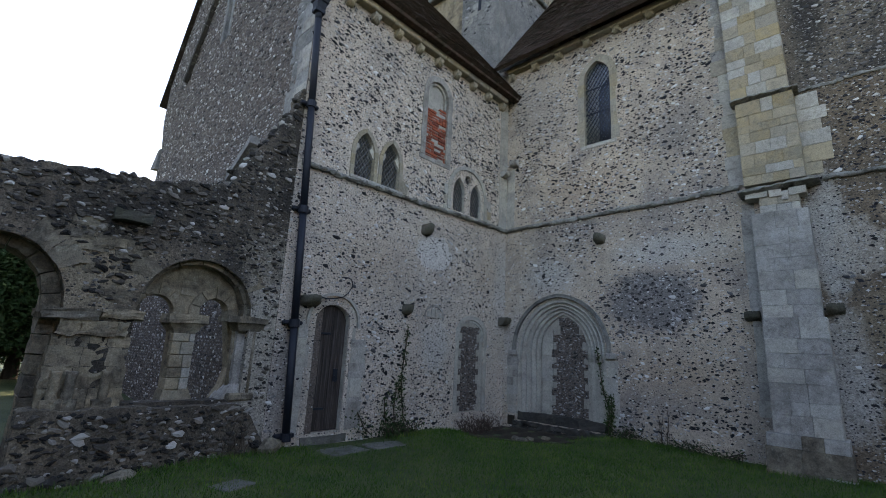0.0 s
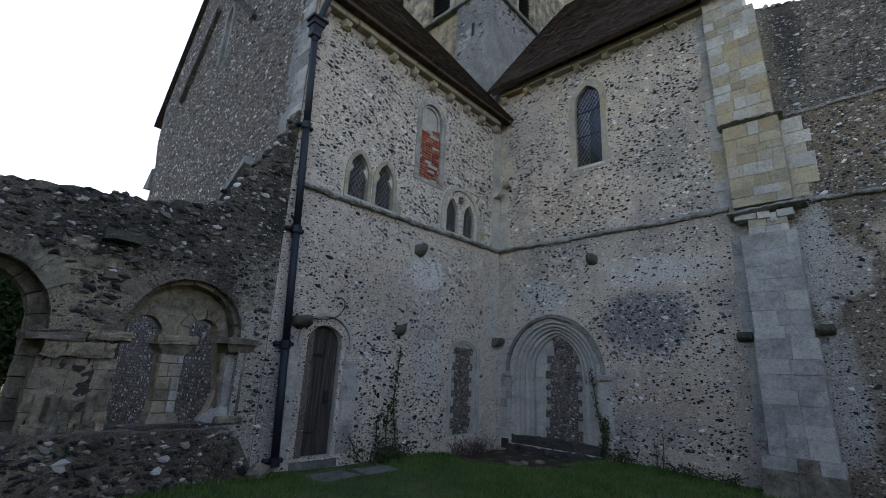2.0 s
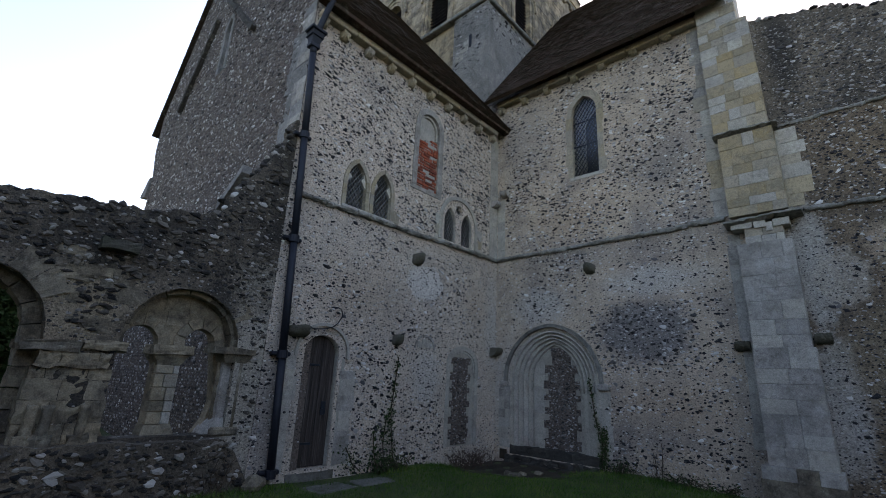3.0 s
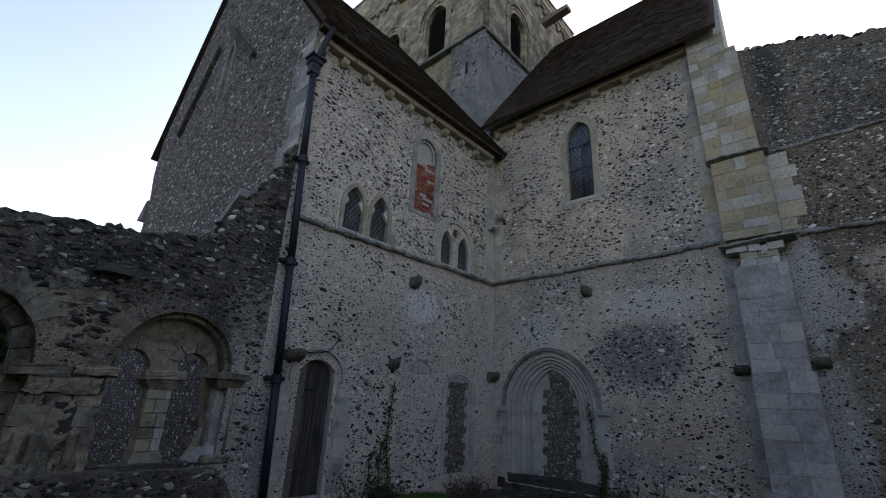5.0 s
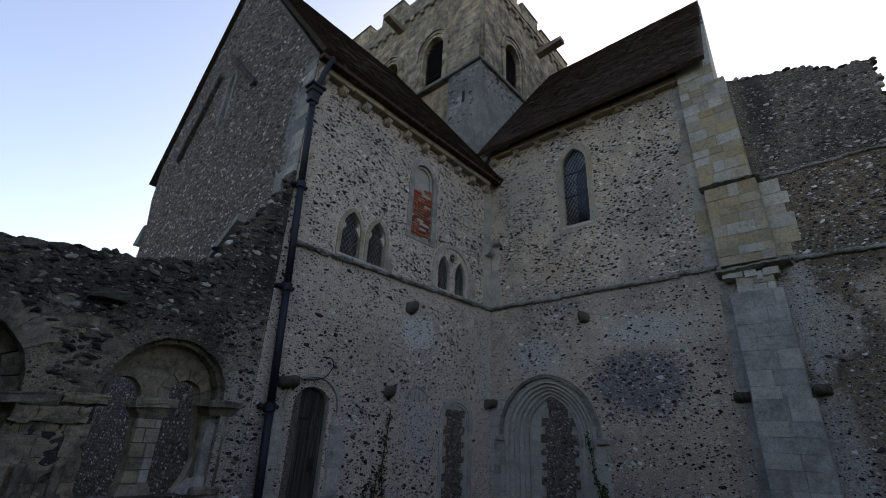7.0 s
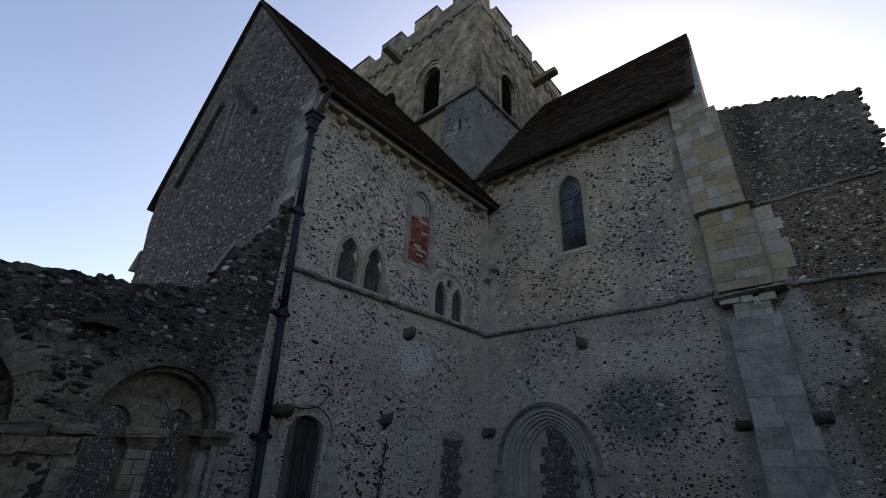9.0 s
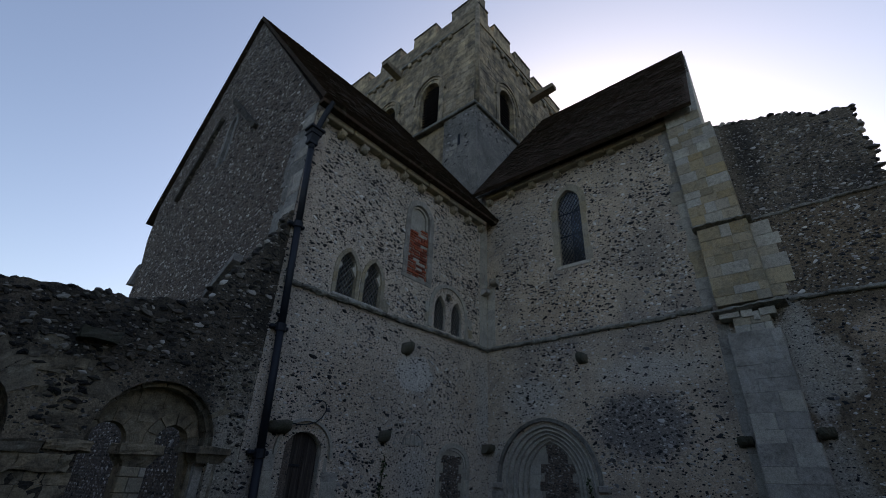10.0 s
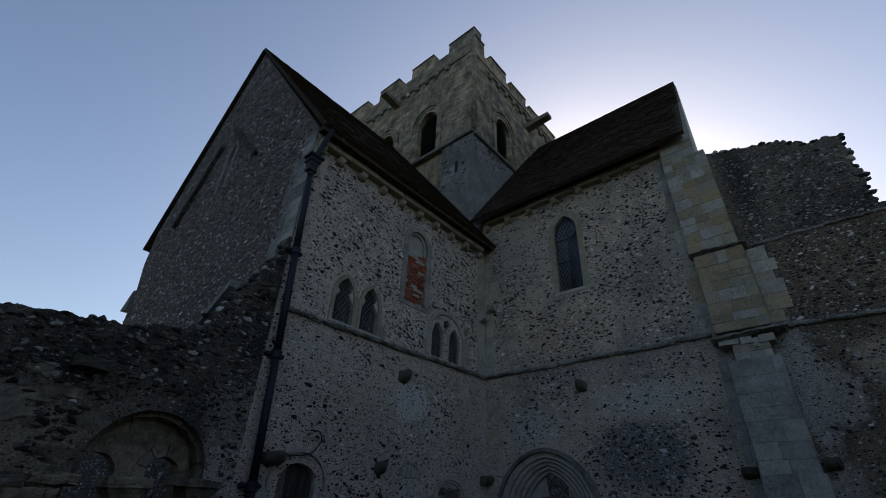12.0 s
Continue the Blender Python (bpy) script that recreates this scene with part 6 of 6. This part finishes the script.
def share_b(u, v):
    s = np.where(v > 4.85, 0.68 * np.clip((drift(u, v, 2.3, 1.3) - 0.15) * 2.6, 0.42, 1.9), 0.34 * np.clip((drift(u, v, 2.3, 0.9) - 0.25) * 4.0, 0.12, 2.4))
    s = np.where((v < 2.1) & (u > 2.7), 0.55 * np.clip((drift(u * 0.35, v * 3.5, 0.7) - 0.3) * 3.5, 0.1, 1.4), s)
    s = np.where((v > 3.45) & (v < 4.2) & (u > 2.9), 0.12, s)
    s = np.where((u > 2.5) & (u < 4.7) & (v > 2.1) & (v < 3.45), 0.85, s)
    s = np.where((u < 0.9) & (v < 4.7), 0.15, s)
    return s


rows = scatter(WB, (0.3, 5.4, 0.0, 9.45), (0.085, 0.066), share_b, free_b, 0.0305, 2, 0.4)
grey_zone = inside(rect(2.45, 4.75, 2.05, 3.5), rows[:, 0], rows[:, 1]) | inside(rect(0.3, 2.0, 6.9, 9.4), rows[:, 0], rows[:, 1]) & (np.arange(len(rows)) % 3 > 0)
flints(WB, rows[~grey_zone], M_FLINT, wall_b, 0.0, 200, (3.5, 1.2))
flints(WB, rows[grey_zone], M_FLINTG, wall_b, 0.0, 60, (3.5, 2.7))
gable_line = [(-9.38, -0.4), (-0.55, -0.4), (-0.55, 8.5), (-0.3, 8.62), (-0.12, 8.98), (-5.43, 16.18), (-9.82, 9.95), (-9.82, 8.7), (-9.4, 7.6)]
in_gable = lambda u, v: inside(gable_line, u, v) & clear_of([grow(SLIT, 0.14)])(u, v)
rows = scatter(WG, (-9.85, -0.2, -0.3, 16.25), (0.105, 0.07), lambda u, v: np.full(len(u), 0.93), in_gable, 0.036, 3, 0.16)
rows[:, 4] *= 0.35
flints(WG, rows, M_FLINTP, wall_g, 0.0, 200, (-3.8, 1.2))
free_n = clear_of([rect(5.9, 6.75, 4.9, 6.6), rect(5.9, 6.72, 0, 4.8), rect(6, 15, 4.66, 4.86), rect(6, 15, 6.5, 6.7), rect(6.6, 7.1, 3.2, 4.1)])
rows = scatter(WB, (6.45, 10.5, 0.0, 6.5), (0.085, 0.058), lambda u, v: np.where(v > 4.8, 0.85, 0.42 * (0.4 + 1.2 * drift(u, v, 4.1))), free_n, 0.026, 4, 0.3)
flints(WB, rows, M_FLINT, wall_n, 0.0, 150, (7.3, 2.0))
up_line = [(6.5, 6.68), (8.45, 6.68), (8.45, 8.2), (7.9, 8.35), (7.5, 8.55), (6.5, 8.8)]
rows = scatter(WB, (6.45, 8.5, 6.68, 8.9), (0.08, 0.055), lambda u, v: np.full(len(u), 0.85), lambda u, v: inside(up_line, u, v), 0.026, 5, 0.3)
flints(WB, rows, M_FLINTG, ruin_up, -0.07, 0)
ruin_line = [(-14, 0.7), (-6.25, 0.7), (-6.25, 5.9), (-6.5, 5.2), (-6.9, 4.5), (-7.15, 4.0), (-8.2, 3.7), (-9.6, 3.5), (-14, 3.3)]
free_r = clear_of([arch(-8.4, -6.4, 0.0, 1.98, 3.0), arch(-10.6, -8.62, -0.5, 1.93, 2.97), rect(-9.1, -8.1, 0, 2.0)])
rows = scatter(WA, (-14, -6.22, 0.7, 6.0), (0.10, 0.075), lambda u, v: 0.62 + 0.35 * drift(u, v, 5.0), lambda u, v: inside(ruin_line, u, v) & free_r(u, v), 0.04, 6, 0.35)
rows[:, 5] *= 1.7
flints(WA, rows, M_FLINTR, wall_r, 0.0, 250, (-8.0, 3.0))
rows = scatter(WA, (-9.05, -6.3, -0.2, 0.7), (0.095, 0.066), lambda u, v: np.full(len(u), 0.8), lambda u, v: u < -6.3 - 0.35 * v, 0.042, 7, 0.35)
rows[:, 5] *= 1.6
flints(WA, rows, M_FLINTR, bench, 0.20, 150, (-8, 0.3))
for pl, teeth, front, host, sd in ((WA, TEETH_A, -0.035, blocked, 8), (WB, TEETH_B, -0.235, portal, 9)):
    us, vs = [p[0] for p in teeth], [p[1] for p in teeth]
    rows = scatter(pl, (min(us), max(us), min(vs), max(vs)), (0.058, 0.048), lambda u, v: np.full(len(u), 0.95), lambda u, v: inside(teeth, u, v), 0.021, sd, 0.3)
    flints(pl, rows, M_FLINTG, host, front, 0)
# loose stones on the broken wall tops
r = random.Random(15)
verts_at = [(u, v) for u, v in top if -10.5 < u < -6.3]
for i, (u, v) in enumerate(verts_at):
    ob = lump(-0.16 + r.uniform(-0.12, 0.13), u, v - 0.01, r.uniform(0.05, 0.09), r.uniform(0.05, 0.1), r.uniform(0.035, 0.06), 200 + i, "capping_flint", M_FLINTR)
    ob.parent = wall_r

for i, (u, v) in enumerate(p for p in RUIN_TOP if p[0] < 8.6):
    ob = lump(u, r.uniform(0.07, 0.13), v + 0.01, r.uniform(0.04, 0.08), r.uniform(0.05, 0.1), r.uniform(0.03, 0.055), 300 + i, "capping_flint", M_FLINTG)
    ob.parent = wall_n

for pl, box, front in ((TL, (-2.0, -0.6, 9.9, 14.15), 0.13), (TR, (0.2, 2.6, 9.9, 14.05), 0.06)):
    rows = scatter(pl, box, (0.15, 0.11), lambda u, v: np.full(len(u), 0.55), lambda u, v: ~inside(rect(-1.5, -1.1, 12.4, 13.3), u, v), 0.045, 21, 0.3)
    flints(pl, rows, M_FLINTG, tower, front, 0)
